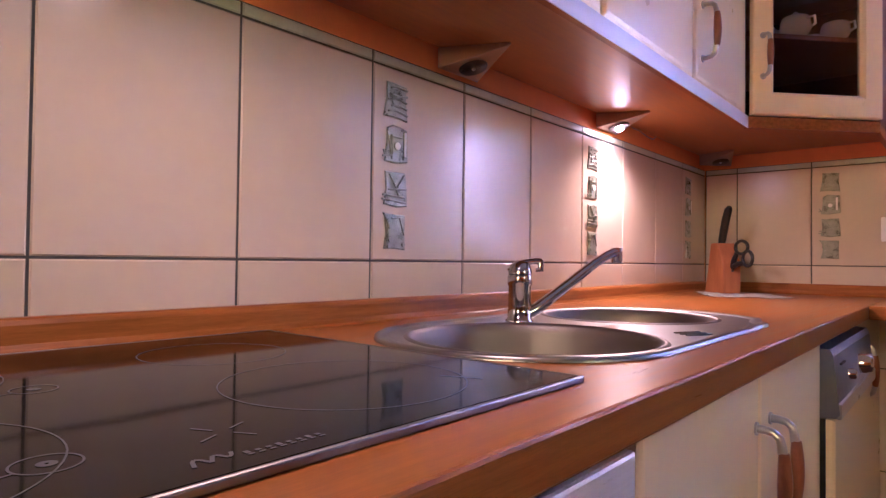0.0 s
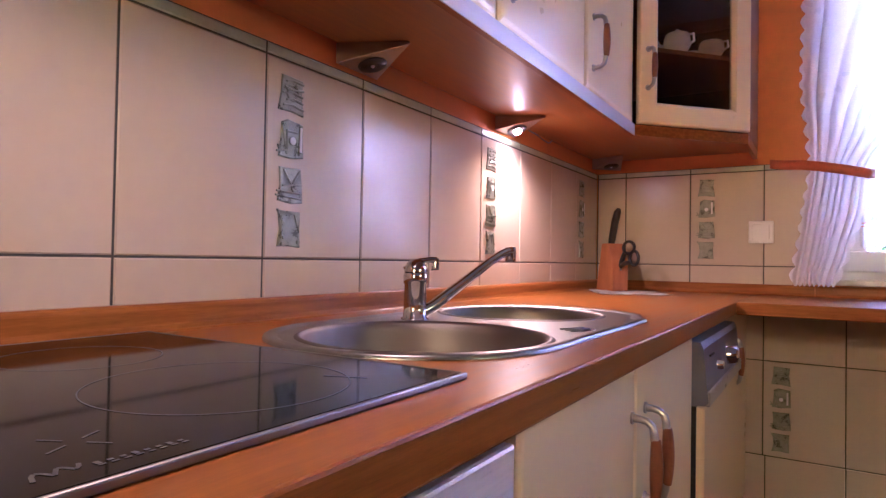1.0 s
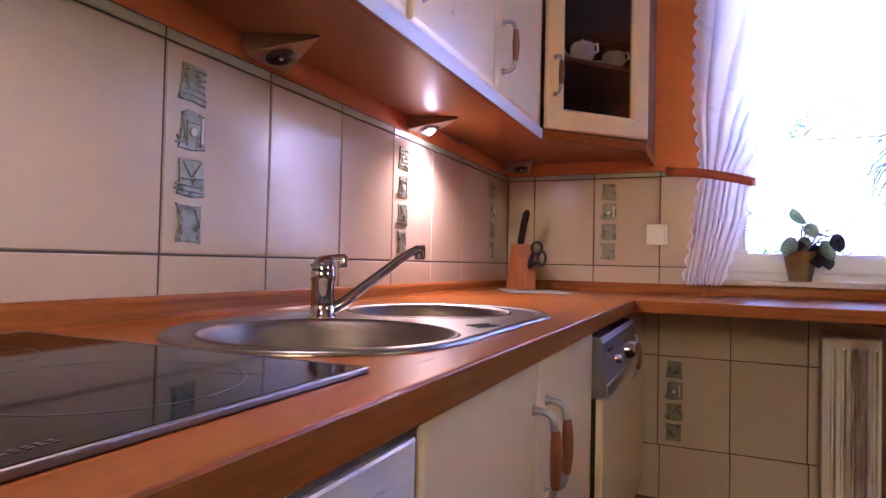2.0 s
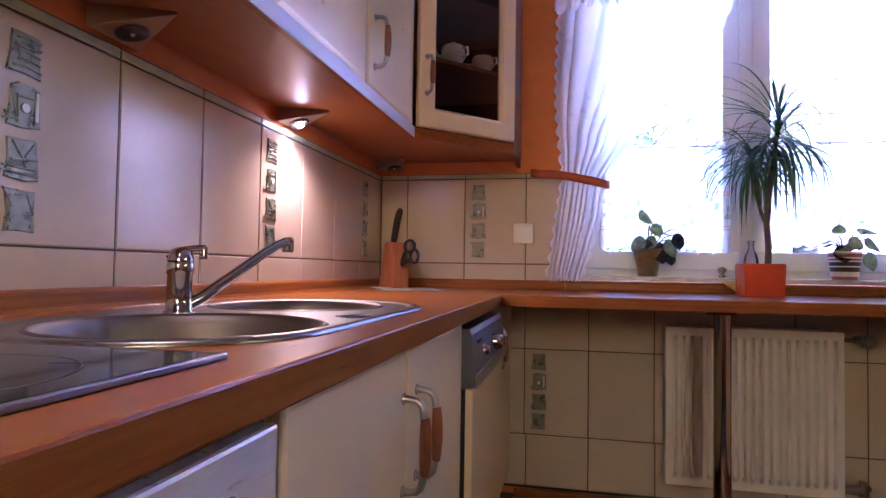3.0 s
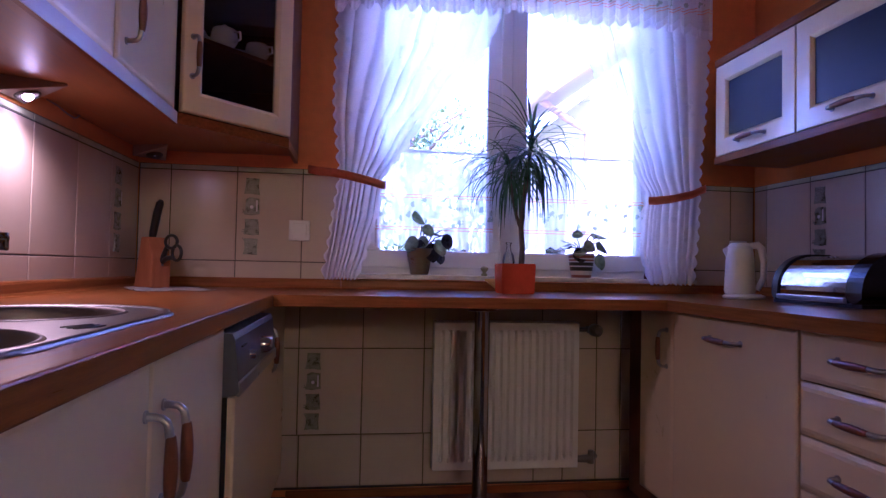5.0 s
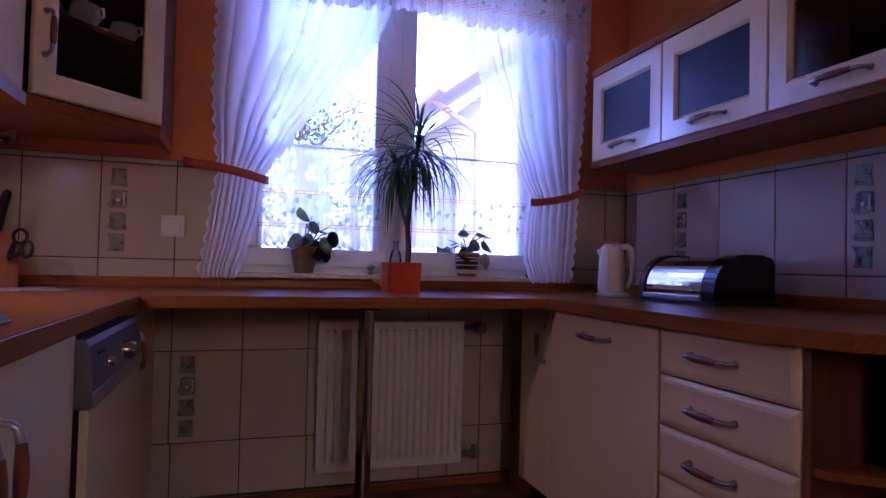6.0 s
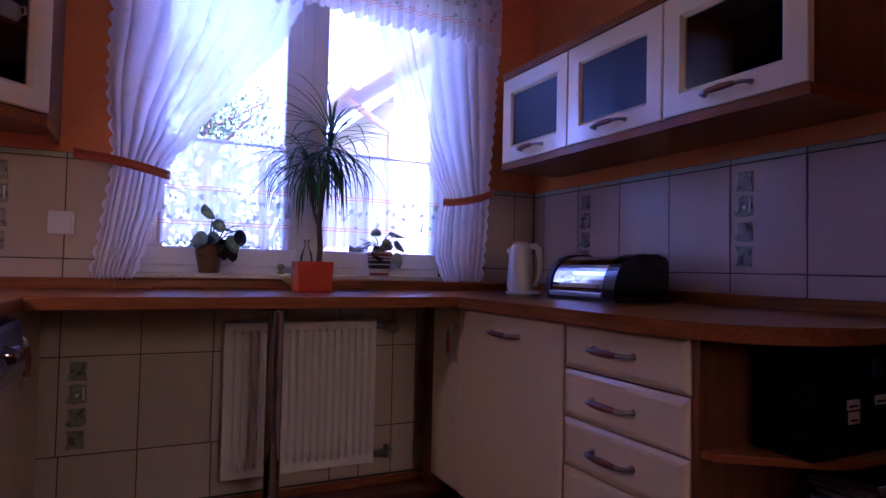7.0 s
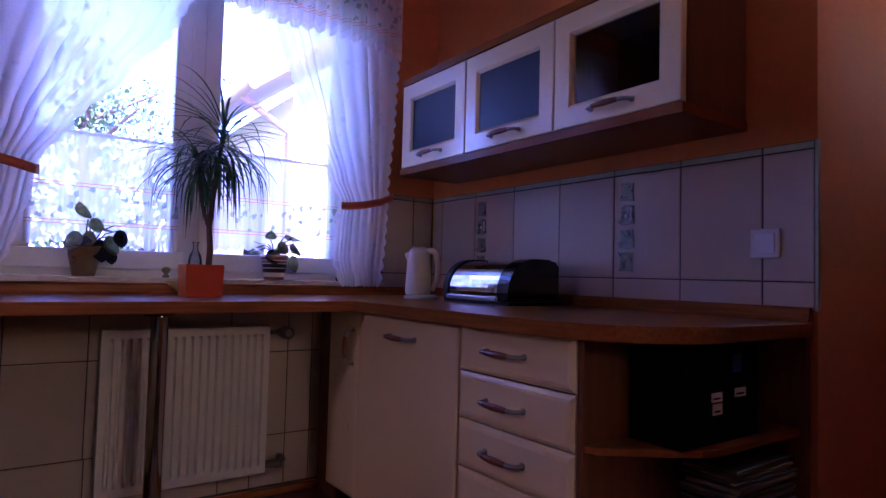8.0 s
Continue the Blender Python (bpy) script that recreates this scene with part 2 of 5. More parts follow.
for k in range(len(hole)):
    a, b = top_hole[k], top_hole[(k + 1) % len(hole)]
    bm.faces.new((a, b, h[(k + 1) % len(hole)], h[k]))
for (xa, za), (xb, zb) in zip(nose, nose[1:]):
    bm.faces.new([bm.verts.new(p) for p in ((xa, -3.1, za), (xa, -0.002, za), (xb, -0.002, zb), (xb, -3.1, zb))])
bmesh.ops.remove_doubles(bm, verts=bm.verts, dist=0.0001)
part("board", bm, WOOD, wt)
bm = bmesh.new()
prism(bm, [(EX + 0.0015, EY), (RX, EY), (RX, -0.002), (EX + 0.0015, -0.002)], CT - 0.038, CT, 0.0035, 3)
part("window_board", bm, WOODX, wt)
bm = bmesh.new()
prism(bm, [(RX + 0.0015, EY), (RX + 0.0015, -1.42), (1.932, -1.52), (1.950, -1.61), (1.985, -1.685), (2.045, -1.735), (2.13, -1.772), (2.215, -1.795), (XR - 0.002, -1.80), (XR - 0.002, -0.002), (RX + 0.0015, -0.002)], CT - 0.038, CT, 0.0035, 3)
part("right_board", bm, WOOD, wt)
UP = 0.040


COVE = ((0.001, 0.0004), (0.031, 0.0004), (0.025, 0.004), (0.0215, 0.011), (0.0195, 0.032), (0.017, 0.0375), (0.013, UP), (0.001, UP))


def upstand(p0, p1, off, mat):
    """A coved strip along the wall from p0 to p1; off is the way into the room."""
    bm = bmesh.new()
    a = [bm.verts.new((p0[0] + off[0] * d, p0[1] + off[1] * d, CT + z)) for d, z in COVE]
    b = [bm.verts.new((p1[0] + off[0] * d, p1[1] + off[1] * d, CT + z)) for d, z in COVE]
    n = len(COVE)
    bm.faces.new(a); bm.faces.new(b[::-1])
    for k in range(n): bm.faces.new((a[k], b[k], b[(k + 1) % n], a[(k + 1) % n]))
    part("upstand", bm, mat, wt)


upstand((0.0, -3.1), (0.0, -0.0205), (1, 0), WOOD)
upstand((0.0015, 0.0), (WX0, 0.0), (0, -1), WOODX)
upstand((WX0 + 0.0015, 0.0), (WX1 + 0.06, 0.0), (0, -1), WOODX)
upstand((WX1 + 0.0615, 0.0), (XR - 0.0015, 0.0), (0, -1), WOODX)
upstand((XR, -0.0205), (XR, -1.798), (-1, 0), WOOD)

# ---- window ----
win = thing("window_1", "white plastic two-sash window with clear panes", "window", ((WX0 + WX1) / 2, 0.1, WZ0), kind="structure")
FZ0 = 0.9065


def sash(x0, x1, gx0, gx1):
    bm = bmesh.new()
    z0, z1, gz0, gz1 = FZ0 + 0.03, WZ1 - 0.06, 1.011, WZ1 - 0.13
    for a in ((x0, 0.085, z0, x1, 0.145, gz0), (x0, 0.085, gz1, x1, 0.145, z1), (x0, 0.085, gz0, gx0, 0.145, gz1), (gx1, 0.085, gz0, x1, 0.145, gz1)):
        box(bm, *a, 0.004)
    s = part("sash", bm, PVC, win)
    p = part("pane", B(gx0 - 0.004, 0.112, gz0 - 0.004, gx1 + 0.004, 0.118, gz1 + 0.004), PANE, s)
    p.visible_shadow = False
    return s


sl = sash(0.875, 1.495, 0.958, 1.420)
sr = sash(1.5, 2.215, 1.600, 2.126)
bm = bmesh.new()
for a in ((WX0, 0.105, FZ0, 0.88, 0.17, WZ1), (2.21, 0.105, FZ0, WX1, 0.17, WZ1), (0.88, 0.105, FZ0, 2.21, 0.17, FZ0 + 0.035), (0.88, 0.105, WZ1 - 0.065, 2.21, 0.17, WZ1)):
    box(bm, *a, 0.003)
part("window_frame", bm, PVC, win)
part("astragal", B(1.478, 0.070, FZ0 + 0.032, 1.53, 0.084, WZ1 - 0.062, 0.004), PVC, win)
bm = bmesh.new()
box(bm, 1.462, 0.060, 1.42, 1.484, 0.069, 1.49, 0.003); tube(bm, [(1.473, 0.06, 1.47), (1.473, 0.035, 1.47), (1.473, 0.030, 1.46), (1.473, 0.030, 1.36)], 0.007, 10)
part("window_handle", bm, PLASTIC, win)
part("window_sill", B(WX0 + 0.0015, -0.028, WZ0 + 0.003, WX1 + 0.055, 0.104, 0.907, 0.004), SILL, win)

# white plaster lining of the window's sides
for a in ((WX0 + 0.0005, 0.0, 0.908, WX0 + 0.012, 0.1045, WZ1 - 0.001), (WX1 - 0.012, 0.0, 0.908, WX1 - 0.0005, 0.1045, WZ1 - 0.001), (WX0 + 0.0125, 0.0, WZ1 - 0.012, WX1 - 0.0125, 0.1045, WZ1 - 0.0005)):
    part("window_reveal", B(*a), WHITE, win)
# places on the tiled walls
def on_left(u, z): return Matrix.Translation((0.0, u, z)) @ Matrix.Rotation(radians(90), 4, "Z")


def on_window(u, z): return Matrix.Translation((u, 0.0, z))


def on_right(u, z): return Matrix.Translation((XR, u, z)) @ Matrix.Rotation(radians(-90), 4, "Z")



# ---- cabinets ----
def at_left(x, y, z=0): return Matrix.Translation((x, y, z)) @ Matrix.Rotation(radians(90), 4, "Z")


def at_right(x, y, z=0): return Matrix.Translation((x, y, z)) @ Matrix.Rotation(radians(-90), 4, "Z")


def put(bm, m):
    bmesh.ops.transform(bm, matrix=m, verts=bm.verts)
    return bm


def slab(w, h, t=0.018, inset=0.016, depth=0.005, x=0.0, z=0.0):
    """A front with a pillowed edge, face towards -y."""
    bm = bmesh.new()
    def ring(i, y): return [bm.verts.new(p) for p in ((x + i, y, z + i), (x + w - i, y, z + i), (x + w - i, y, z + h - i), (x + i, y, z + h - i))]
    rs = [ring(0, 0), ring(0, -t + depth + 0.002), ring(0.0015, -t + depth), ring(inset * 0.55, -t + depth * 0.28), ring(inset, -t)]
    for a, b in zip(rs, rs[1:]):
        for k in range(4): bm.faces.new((a[k], a[(k + 1) % 4], b[(k + 1) % 4], b[k]))
    bm.faces.new(rs[0][::-1]); bm.faces.new(rs[-1])
    return bm


def handle(door, m, a, b, y=-0.018, out=0.032):
    """A bow handle with nickel ends and a wooden grip between two points of a front."""
    a, b = Vector((a[0], y, a[1])), Vector((b[0], y, b[1]))
    d, o = (b - a), Vector((0, -out, 0))
    for p, s in ((a, 1), (b, -1)):
        bm = bmesh.new()
        run = [p, p + o * 0.35, p + o * 0.7 + d * 0.015 * s, p + o * 0.92 + d * 0.06 * s, p + o * 1.0 + d * 0.13 * s, p + o * 1.03 + d * 0.2 * s]
        tube(bm, run, [0.0065, 0.0055, 0.0055, 0.0058, 0.006, 0.0062], 10)
        lathe_pts = [p, p + Vector((0, -0.003, 0))]
        tube(bm, lathe_pts, 0.009, 12)
        part("handle_end", put(bm, m), SATIN, door, "satin nickel handle end", True)
    bm = bmesh.new()
    ts = [0.19, 0.24, 0.32, 0.41, 0.5, 0.59, 0.68, 0.76, 0.81]
    tube(bm, [a + d * t + o * (1.03 + 0.09 * math.sin(math.pi * t)) for t in ts], [0.0066, 0.0075, 0.0085, 0.0092, 0.0095, 0.0092, 0.0085, 0.0075, 0.0066], 12)
    part("grip", put(bm, m), GRIP, door, "reddish turned wooden grip", True)


def carcass(cab, m, w, z0, z1, depth, mat=None, t=0.016):
    bm = bmesh.new()
    for a in ((0, 0.001, z0, t, depth, z1), (w - t, 0.001, z0, w, depth, z1), (t, 0.001, z0, w - t, depth, z0 + t), (t, 0.001, z1 - t, w - t, depth, z1), (t, depth - 0.006, z0 + t, w - t, depth, z1 - t)):
        box(bm, *a)
    return part("body", put(bm, m), mat or CARCASS, cab)


def framed_door(cab, m, x, z, w, h, rail=0.055, t=0.02, frosted=False):
    bm = bmesh.new()
    e = 0.005
    # mitred frame with a rounded outer edge and a sloped inner rebate
    def ring(i, y): return [bm.verts.new(p) for p in ((x + i, y, z + i), (x + w - i, y, z + i), (x + w - i, y, z + h - i), (x + i, y, z + h - i))]
    rs = [ring(0, 0), ring(0, -t + e), ring(e * 0.3, -t + e * 0.3), ring(e, -t), ring(rail - 0.012, -t), ring(rail - 0.006, -t + 0.004), ring(rail, -t + 0.010), ring(rail, 0)]
    for a, b in zip(rs, rs[1:] + rs[:1]):
        for k in range(4): bm.faces.new((a[k], a[(k + 1) % 4], b[(k + 1) % 4], b[k]))
    d = part("door", put(bm, m), CREAM, cab, "cream framed door with a glass pane")
    pane = part("pane", put(B(x + rail - 0.004, -0.0085, z + rail - 0.004, x + w - rail + 0.004, -0.0045, z + h - rail + 0.004), m), FROST if frosted else CABGLASS, d, "frosted blue-grey glass pane" if frosted else "glass pane darkened for the shade behind it")
    pane.visible_shadow = False
    return d


# base run with the sink
M = at_left(0.572, -2.052)
c = thing("sink_base_cabinet", "cream two-door base cabinet under the sink worktop", "cabinet", (0.3, -1.66, 0.1), "cream base cabinets")
carcass(c, M, 0.872, 0.10, 0.80, 0.55)
d = part("door", put(slab(0.403, 0.685, inset=0.008, depth=0.003, x=0.002, z=0.118), M), CREAM, c)
handle(d, M, (0.385, 0.592), (0.385, 0.730))
d = part("door", put(slab(0.461, 0.685, inset=0.008, depth=0.003, x=0.409, z=0.118), M), CREAM, c)
handle(d, M, (0.462, 0.592), (0.462, 0.730))
part("plinth", put(B(0, 0.04, 0.0, 0.872, 0.055, 0.099), M), WOOD, c)

# dishwasher
M = at_left(0.575, -1.178)
c = thing("dishwasher", "cream-fronted dishwasher with a silver control panel", "dishwasher", (0.3, -0.9, 0.1))
part("body", put(B(0.003, -0.022, 0.10, 0.574, 0.54, 0.651), M), BLACK, c)
d = part("door", put(slab(0.570, 0.53, 0.016, 0.006, 0.003, x=0.004, z=0.12), M @ Matrix.Translation((0, -0.0225, 0))), CREAM, c)
bm = bmesh.new()
prof = [(0.0, 0.652), (-0.040, 0.655), (-0.047, 0.663), (-0.044, 0.690), (-0.036, 0.775), (-0.030, 0.788), (0.0, 0.790)]
L0 = [bm.verts.new((0.0, y, z)) for y, z in prof]; L1 = [bm.verts.new((0.577, y, z)) for y, z in prof]
for k in range(len(prof) - 1): bm.faces.new((L0[k], L0[k + 1], L1[k + 1], L1[k]))
bm.faces.new(L0[::-1]); bm.faces.new(L1); bm.faces.new((L0[-1], L0[0], L1[0], L1[-1]))
pn = part("control_panel", put(bm, M), material("silver_panel_paint", (0.19, 0.19, 0.235), 0.34, metal=0.6, vary=0.04), c, "silver control panel")
bm = bmesh.new(); tube(bm, [(0.34, -0.038, 0.722), (0.34, -0.050, 0.723), (0.34, -0.064, 0.724), (0.34, -0.068, 0.724)], [0.024, 0.023, 0.020, 0.015], 24)
part("knob", put(bm, M), CHROME, pn, "large bright programme knob", True)
for x, rad_ in ((0.17, 0.012), (0.45, 0.014)):
    bm = bmesh.new(); tube(bm, [(x, -0.038, 0.720), (x, -0.052, 0.721), (x, -0.055, 0.721)], [rad_, rad_ * 0.92, rad_ * 0.7], 18)
    part("button", put(bm, M), CHROME, pn, "", True)
part("lower_lip", put(B(0.001, -0.0495, 0.653, 0.576, -0.040, 0.684, 0.003), M), SATIN, pn, "paler lower lip of the panel")
bm = bmesh.new()
for k in range(5): box(bm, 0.06 + 0.012 * k, -0.0425, 0.752, 0.066 + 0.012 * k, -0.0385, 0.756)
part("printed_marks", put(bm, M), BLACK, pn)

# corner unit beyond the dishwasher
M = at_left(0.567, -0.598)
c = thing("corner_base_cabinet", "cream corner base cabinet beside the dishwasher", "cabinet", (0.3, -0.3, 0.1), "cream base cabinets")
carcass(c, M, 0.56, 0.10, 0.80, 0.53)
d = part("door", put(slab(0.545, 0.685, inset=0.008, depth=0.003, x=0.003, z=0.118), M), CREAM, c)
handle(d, M, (0.045, 0.600), (0.045, 0.735))
part("plinth", put(B(0, 0.04, 0.0, 0.56, 0.055, 0.099), M), WOOD, c)

# oven under the hob
M = at_left(0.570, -2.655)
c = thing("built_in_oven", "stainless steel built-in oven under the hob", "oven", (0.3, -2.4, 0.1))
part("body", put(B(0, 0.002, 0.10, 0.597, 0.54, 0.79), M), DARK, c)
OVENSTEEL = material("brushed_oven_steel", (0.78, 0.78, 0.82), 0.30, metal=0.2, vary=0.05, scale=20, stretch=(1, 1, 14))
pn = part("control_panel", put(B(0.002, -0.020, 0.675, 0.595, 0.001, 0.790, 0.004), M), OVENSTEEL, c)
for k in range(5):
    bm = bmesh.new(); tube(bm, [(0.08 + 0.11 * k, -0.020, 0.735), (0.08 + 0.11 * k, -0.040, 0.735), (0.08 + 0.11 * k, -0.043, 0.735)], [0.018, 0.016, 0.013], 18)
    part("knob", put(bm, M), GRIP, pn, "", True)
d = part("door", put(B(0.002, -0.020, 0.18, 0.595, 0.001, 0.671, 0.004), M), OVENSTEEL, c)
part("door_glass", put(B(0.06, -0.0235, 0.24, 0.535, -0.018, 0.57), M), HOBGLASS, d)
bm = bmesh.new(); tube(bm, [(0.06, -0.02, 0.63), (0.06, -0.05, 0.63), (0.30, -0.058, 0.63), (0.535, -0.05, 0.63), (0.535, -0.02, 0.63)], 0.008, 10)
part("door_handle", put(bm, M), SATIN, d, "", True)
M = at_left(0.572, -3.062)
c = thing("narrow_base_cabinet", "cream base cabinet beside the oven", "cabinet", (0.3, -2.9, 0.1), "cream base cabinets")
carcass(c, M, 0.405, 0.10, 0.80, 0.55)
d = part("door", put(slab(0.401, 0.685, inset=0.008, depth=0.003, x=0.002, z=0.118), M), CREAM, c)
handle(d, M, (0.05, 0.590), (0.05, 0.722))

# wall cabinets over the sink
UY = [-2.065, -1.58, -1.102, -0.653]
for k in range(3):
    w = UY[k + 1] - UY[k] - 0.002
    M = at_left(0.303, UY[k])
    c = thing("wall_cabinet", "cream wall cabinet over the tiled splashback", "cabinet", (0.15, UY[k] + w / 2, 1.386), "cream wall cabinets")
    carcass(c, M, w, 1.388, 2.10, 0.30)
    d = part("door", put(slab(w - 0.004, 0.705, x=0.002, z=1.390), M), CREAM, c)
    side = 0.04 if k == 2 else (w - 0.04 if k == 0 else 0.04)
    handle(d, M, (side + 0.012, 1.453), (side + 0.012, 1.585))
board = thing("cabinet_base_board", "alder-coloured board under the wall cabinets", "board", (0.15, -1.4, 1.35))
bm = bmesh.new()
prism(bm, [(0.003, -2.065), (0.306, -2.065), (0.306, -0.640), (0.590, -0.330), (0.590, -0.003), (0.003, -0.003)], 1.383, 1.3872)
part("panel", bm, BOARD, board)
part("front_rail", B(0.3065, -2.065, 1.354, 0.3215, -0.649, 1.3872, 0.001), WOOD, board)
part("edging", B(0.3217, -2.065, 1.353, 0.3240, -0.648, 1.3876), EDGE, board, "grey aluminium-look edging")
bm = bmesh.new(); prism(bm, [(0.3245, -0.648), (0.612, -0.338), (0.600, -0.326), (0.3105, -0.638)], 1.354, 1.3872)
part("front_rail", bm, WOODX, board)
part("side_rail", B(0.5985, -0.325, 1.354, 0.6125, -0.003, 1.3872, 0.001), WOOD, board)

# diagonal corner cabinet with a glass door
P0, P1 = Vector((0.324, -0.650)), Vector((0.609, -0.343))
DW = (P1 - P0).length
DA = math.atan2(P1.y - P0.y, P1.x - P0.x)
MD = Matrix.Translation((P0.x, P0.y, 0)) @ Matrix.Rotation(DA, 4, "Z")
c = thing("corner_wall_cabinet", "cream diagonal corner cabinet with a glass door", "cabinet", (0.25, -0.25, 1.386), "cream wall cabinets")
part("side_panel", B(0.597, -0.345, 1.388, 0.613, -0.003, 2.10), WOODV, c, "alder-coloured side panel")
part("side_panel", B(0.013, -0.652, 1.388, 0.316, -0.641, 2.10), CAVITY, c, "inner side panel coloured near-black for the shade inside")
# liners and backs carry the interior's shade as a near-black colour
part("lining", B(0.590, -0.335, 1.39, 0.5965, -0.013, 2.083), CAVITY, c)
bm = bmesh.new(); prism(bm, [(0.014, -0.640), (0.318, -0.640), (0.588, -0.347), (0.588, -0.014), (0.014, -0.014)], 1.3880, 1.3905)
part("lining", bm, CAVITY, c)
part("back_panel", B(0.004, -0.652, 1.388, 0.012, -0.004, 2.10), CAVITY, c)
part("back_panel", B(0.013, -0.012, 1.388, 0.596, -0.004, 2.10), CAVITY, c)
bm = bmesh.new(); prism(bm, [(0.014, -0.640), (0.318, -0.640), (0.594, -0.345), (0.594, -0.014), (0.014, -0.014)], 2.084, 2.10)
part("top_panel", bm, WOODV, c)
for z in (1.628, 1.865):
    bm = bmesh.new(); prism(bm, [(0.014, -0.6395), (0.318, -0.6395), (0.590, -0.340), (0.594, -0.014), (0.014, -0.014)], z, z + 0.014)
    part("shelf", bm, WOODV, c)
d = framed_door(c, MD, 0.004, 1.390, DW - 0.006, 0.705, 0.068)
handle(d, MD, (0.032, 1.500), (0.032, 1.620), -0.02)

# wall cabinet on the facing wall
M = at_right(2.34, -0.213)
c = thing("glass_wall_cabinet", "low wall cabinet with three cream glass doors", "cabinet", (2.47, -0.96, 1.372))
W3 = 1.407
part("bottom_board", put(B(-0.004, -0.022, 1.387, W3 + 0.004, 0.300, 1.417, 0.002), M), WOOD, c)
part("top_board", put(B(-0.004, -0.022, 1.792, W3 + 0.004, 0.300, 1.822, 0.002), M), WOOD, c)
for x in (0.0, 0.459, 0.934, W3 - 0.016):
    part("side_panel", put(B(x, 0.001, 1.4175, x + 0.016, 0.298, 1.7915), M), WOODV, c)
# back coloured near-black for the shade behind the doors
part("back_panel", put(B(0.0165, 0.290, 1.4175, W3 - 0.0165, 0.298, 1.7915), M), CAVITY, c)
for x0, x1 in ((0.0, 0.466), (0.468, 0.941), (0.943, W3)):
    d = framed_door(c, M, x0 + 0.001, 1.4195, x1 - x0 - 0.002, 0.3705, 0.075, frosted=x0 < 0.9)
    mid = (x0 + x1) / 2
    handle(d, M, (mid - 0.075, 1.458), (mid + 0.075, 1.458), -0.02, 0.028)

# base run on the facing wall
FX = 1.992
M = at_right(FX, -0.262)
c = thing("corner_base_cabinet", "cream corner base cabinet in the shade beside the radiator", "cabinet", (2.3, -0.3, 0.1), "cream base cabinets")
carcass(c, M, 0.256, 0.10, 0.80, 0.60)
d = part("door", put(slab(0.254, 0.69, x=0.001, z=0.108), M), CREAM, c)
handle(d, M, (0.215, 0.602), (0.215, 0.732))
part("filler", B(2.050, -0.2615, 0.0, 2.068, -0.016, 0.80), WOODV, c, "dark alder-coloured filler strip")
M = at_right(FX, -0.520)
c = thing("base_cabinet", "cream one-door base cabinet under the worktop", "cabinet", (2.3, -0.85, 0.1), "cream base cabinets")
carcass(c, M, 0.611, 0.10, 0.80, 0.60)
d = part("door", put(slab(0.609, 0.69, x=0.001, z=0.108, inset=0.01, depth=0.003), M), CREAM, c)
handle(d, M, (0.228, 0.735), (0.382, 0.735))
part("plinth", put(B(0, 0.04, 0.0, 0.611, 0.055, 0.099), M), WOOD, c)
M = at_right(FX, -1.133)
c = thing("drawer_cabinet", "cream base cabinet with a stack of drawers", "cabinet", (2.3, -1.37, 0.1), "cream base cabinets")
carcass(c, M, 0.444, 0.10, 0.80, 0.60, WOODV)
for k in range(5):
    z1 = 0.808 - 0.1353 * k
    d = part("drawer", put(slab(0.442, 0.1315, x=0.001, z=z1 - 0.1315, inset=0.020, depth=0.007), M), CREAM, c)
    handle(d, M, (0.132, z1 - 0.066), (0.278, z1 - 0.066))
part("plinth", put(B(0, 0.04, 0.0, 0.444, 0.055, 0.099), M), WOOD, c)

# open end shelf
c = thing("open_end_shelf", "alder-coloured open end shelf under the worktop", "shelf", (2.3, -1.7, 0.0))
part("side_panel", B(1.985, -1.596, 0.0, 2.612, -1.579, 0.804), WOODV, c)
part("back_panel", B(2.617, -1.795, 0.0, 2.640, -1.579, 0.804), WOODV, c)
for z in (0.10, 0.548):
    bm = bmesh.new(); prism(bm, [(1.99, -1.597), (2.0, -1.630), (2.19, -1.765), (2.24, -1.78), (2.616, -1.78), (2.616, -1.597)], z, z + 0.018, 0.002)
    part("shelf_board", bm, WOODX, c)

# range hood over the hob, with the lamp that lights it
c = thing("range_hood", "slim steel range hood over the hob", "range hood", (0.2, -2.4, 1.46))
bm = bmesh.new(); prism(bm, [(0.004, -2.70), (0.46, -2.70), (0.46, -2.11), (0.004, -2.11)], 1.465, 1.50, 0.004)
part("canopy", bm, STEEL, c)
part("chimney", B(0.004, -2.52, 1.501, 0.25, -2.29, ZC - 0.003), STEEL, c)

# ---- sink and tap ----
sink = thing("kitchen_sink", "stainless steel double-bowl sink set into the worktop", "sink", (0.335, -1.63, CT))
bm = bmesh.new()
rings = []
for r, z in ((0.0, CT + 0.0006), (-0.0005, CT + 0.0045), (-0.004, CT + 0.0065), (-0.012, CT + 0.0072), (-0.017, CT + 0.0050), (-0.020, CT + 0.0042)):
    rings.append([bm.verts.new((x, y, z)) for x, y in sink_outline(r)])
n = len(rings[0])
for a, b in zip(rings, rings[1:]):
    for k in range(n): bm.faces.new((a[k], a[(k + 1) % n], b[(k + 1) % n], b[k]))
part("rim", bm, STEEL, sink, "rolled steel rim", True)
BOWLS = (((0.352, -1.852), 0.168), ((0.300, -1.425), 0.158))
# deck between the rim and the bowls, cut by the two round openings
bm = bmesh.new()
outer = [bm.verts.new((x, y, CT + 0.0042)) for x, y in sink_outline(-0.020)]
edges = [bm.edges.new((outer[k], outer[(k + 1) % len(outer)])) for k in range(len(outer))]
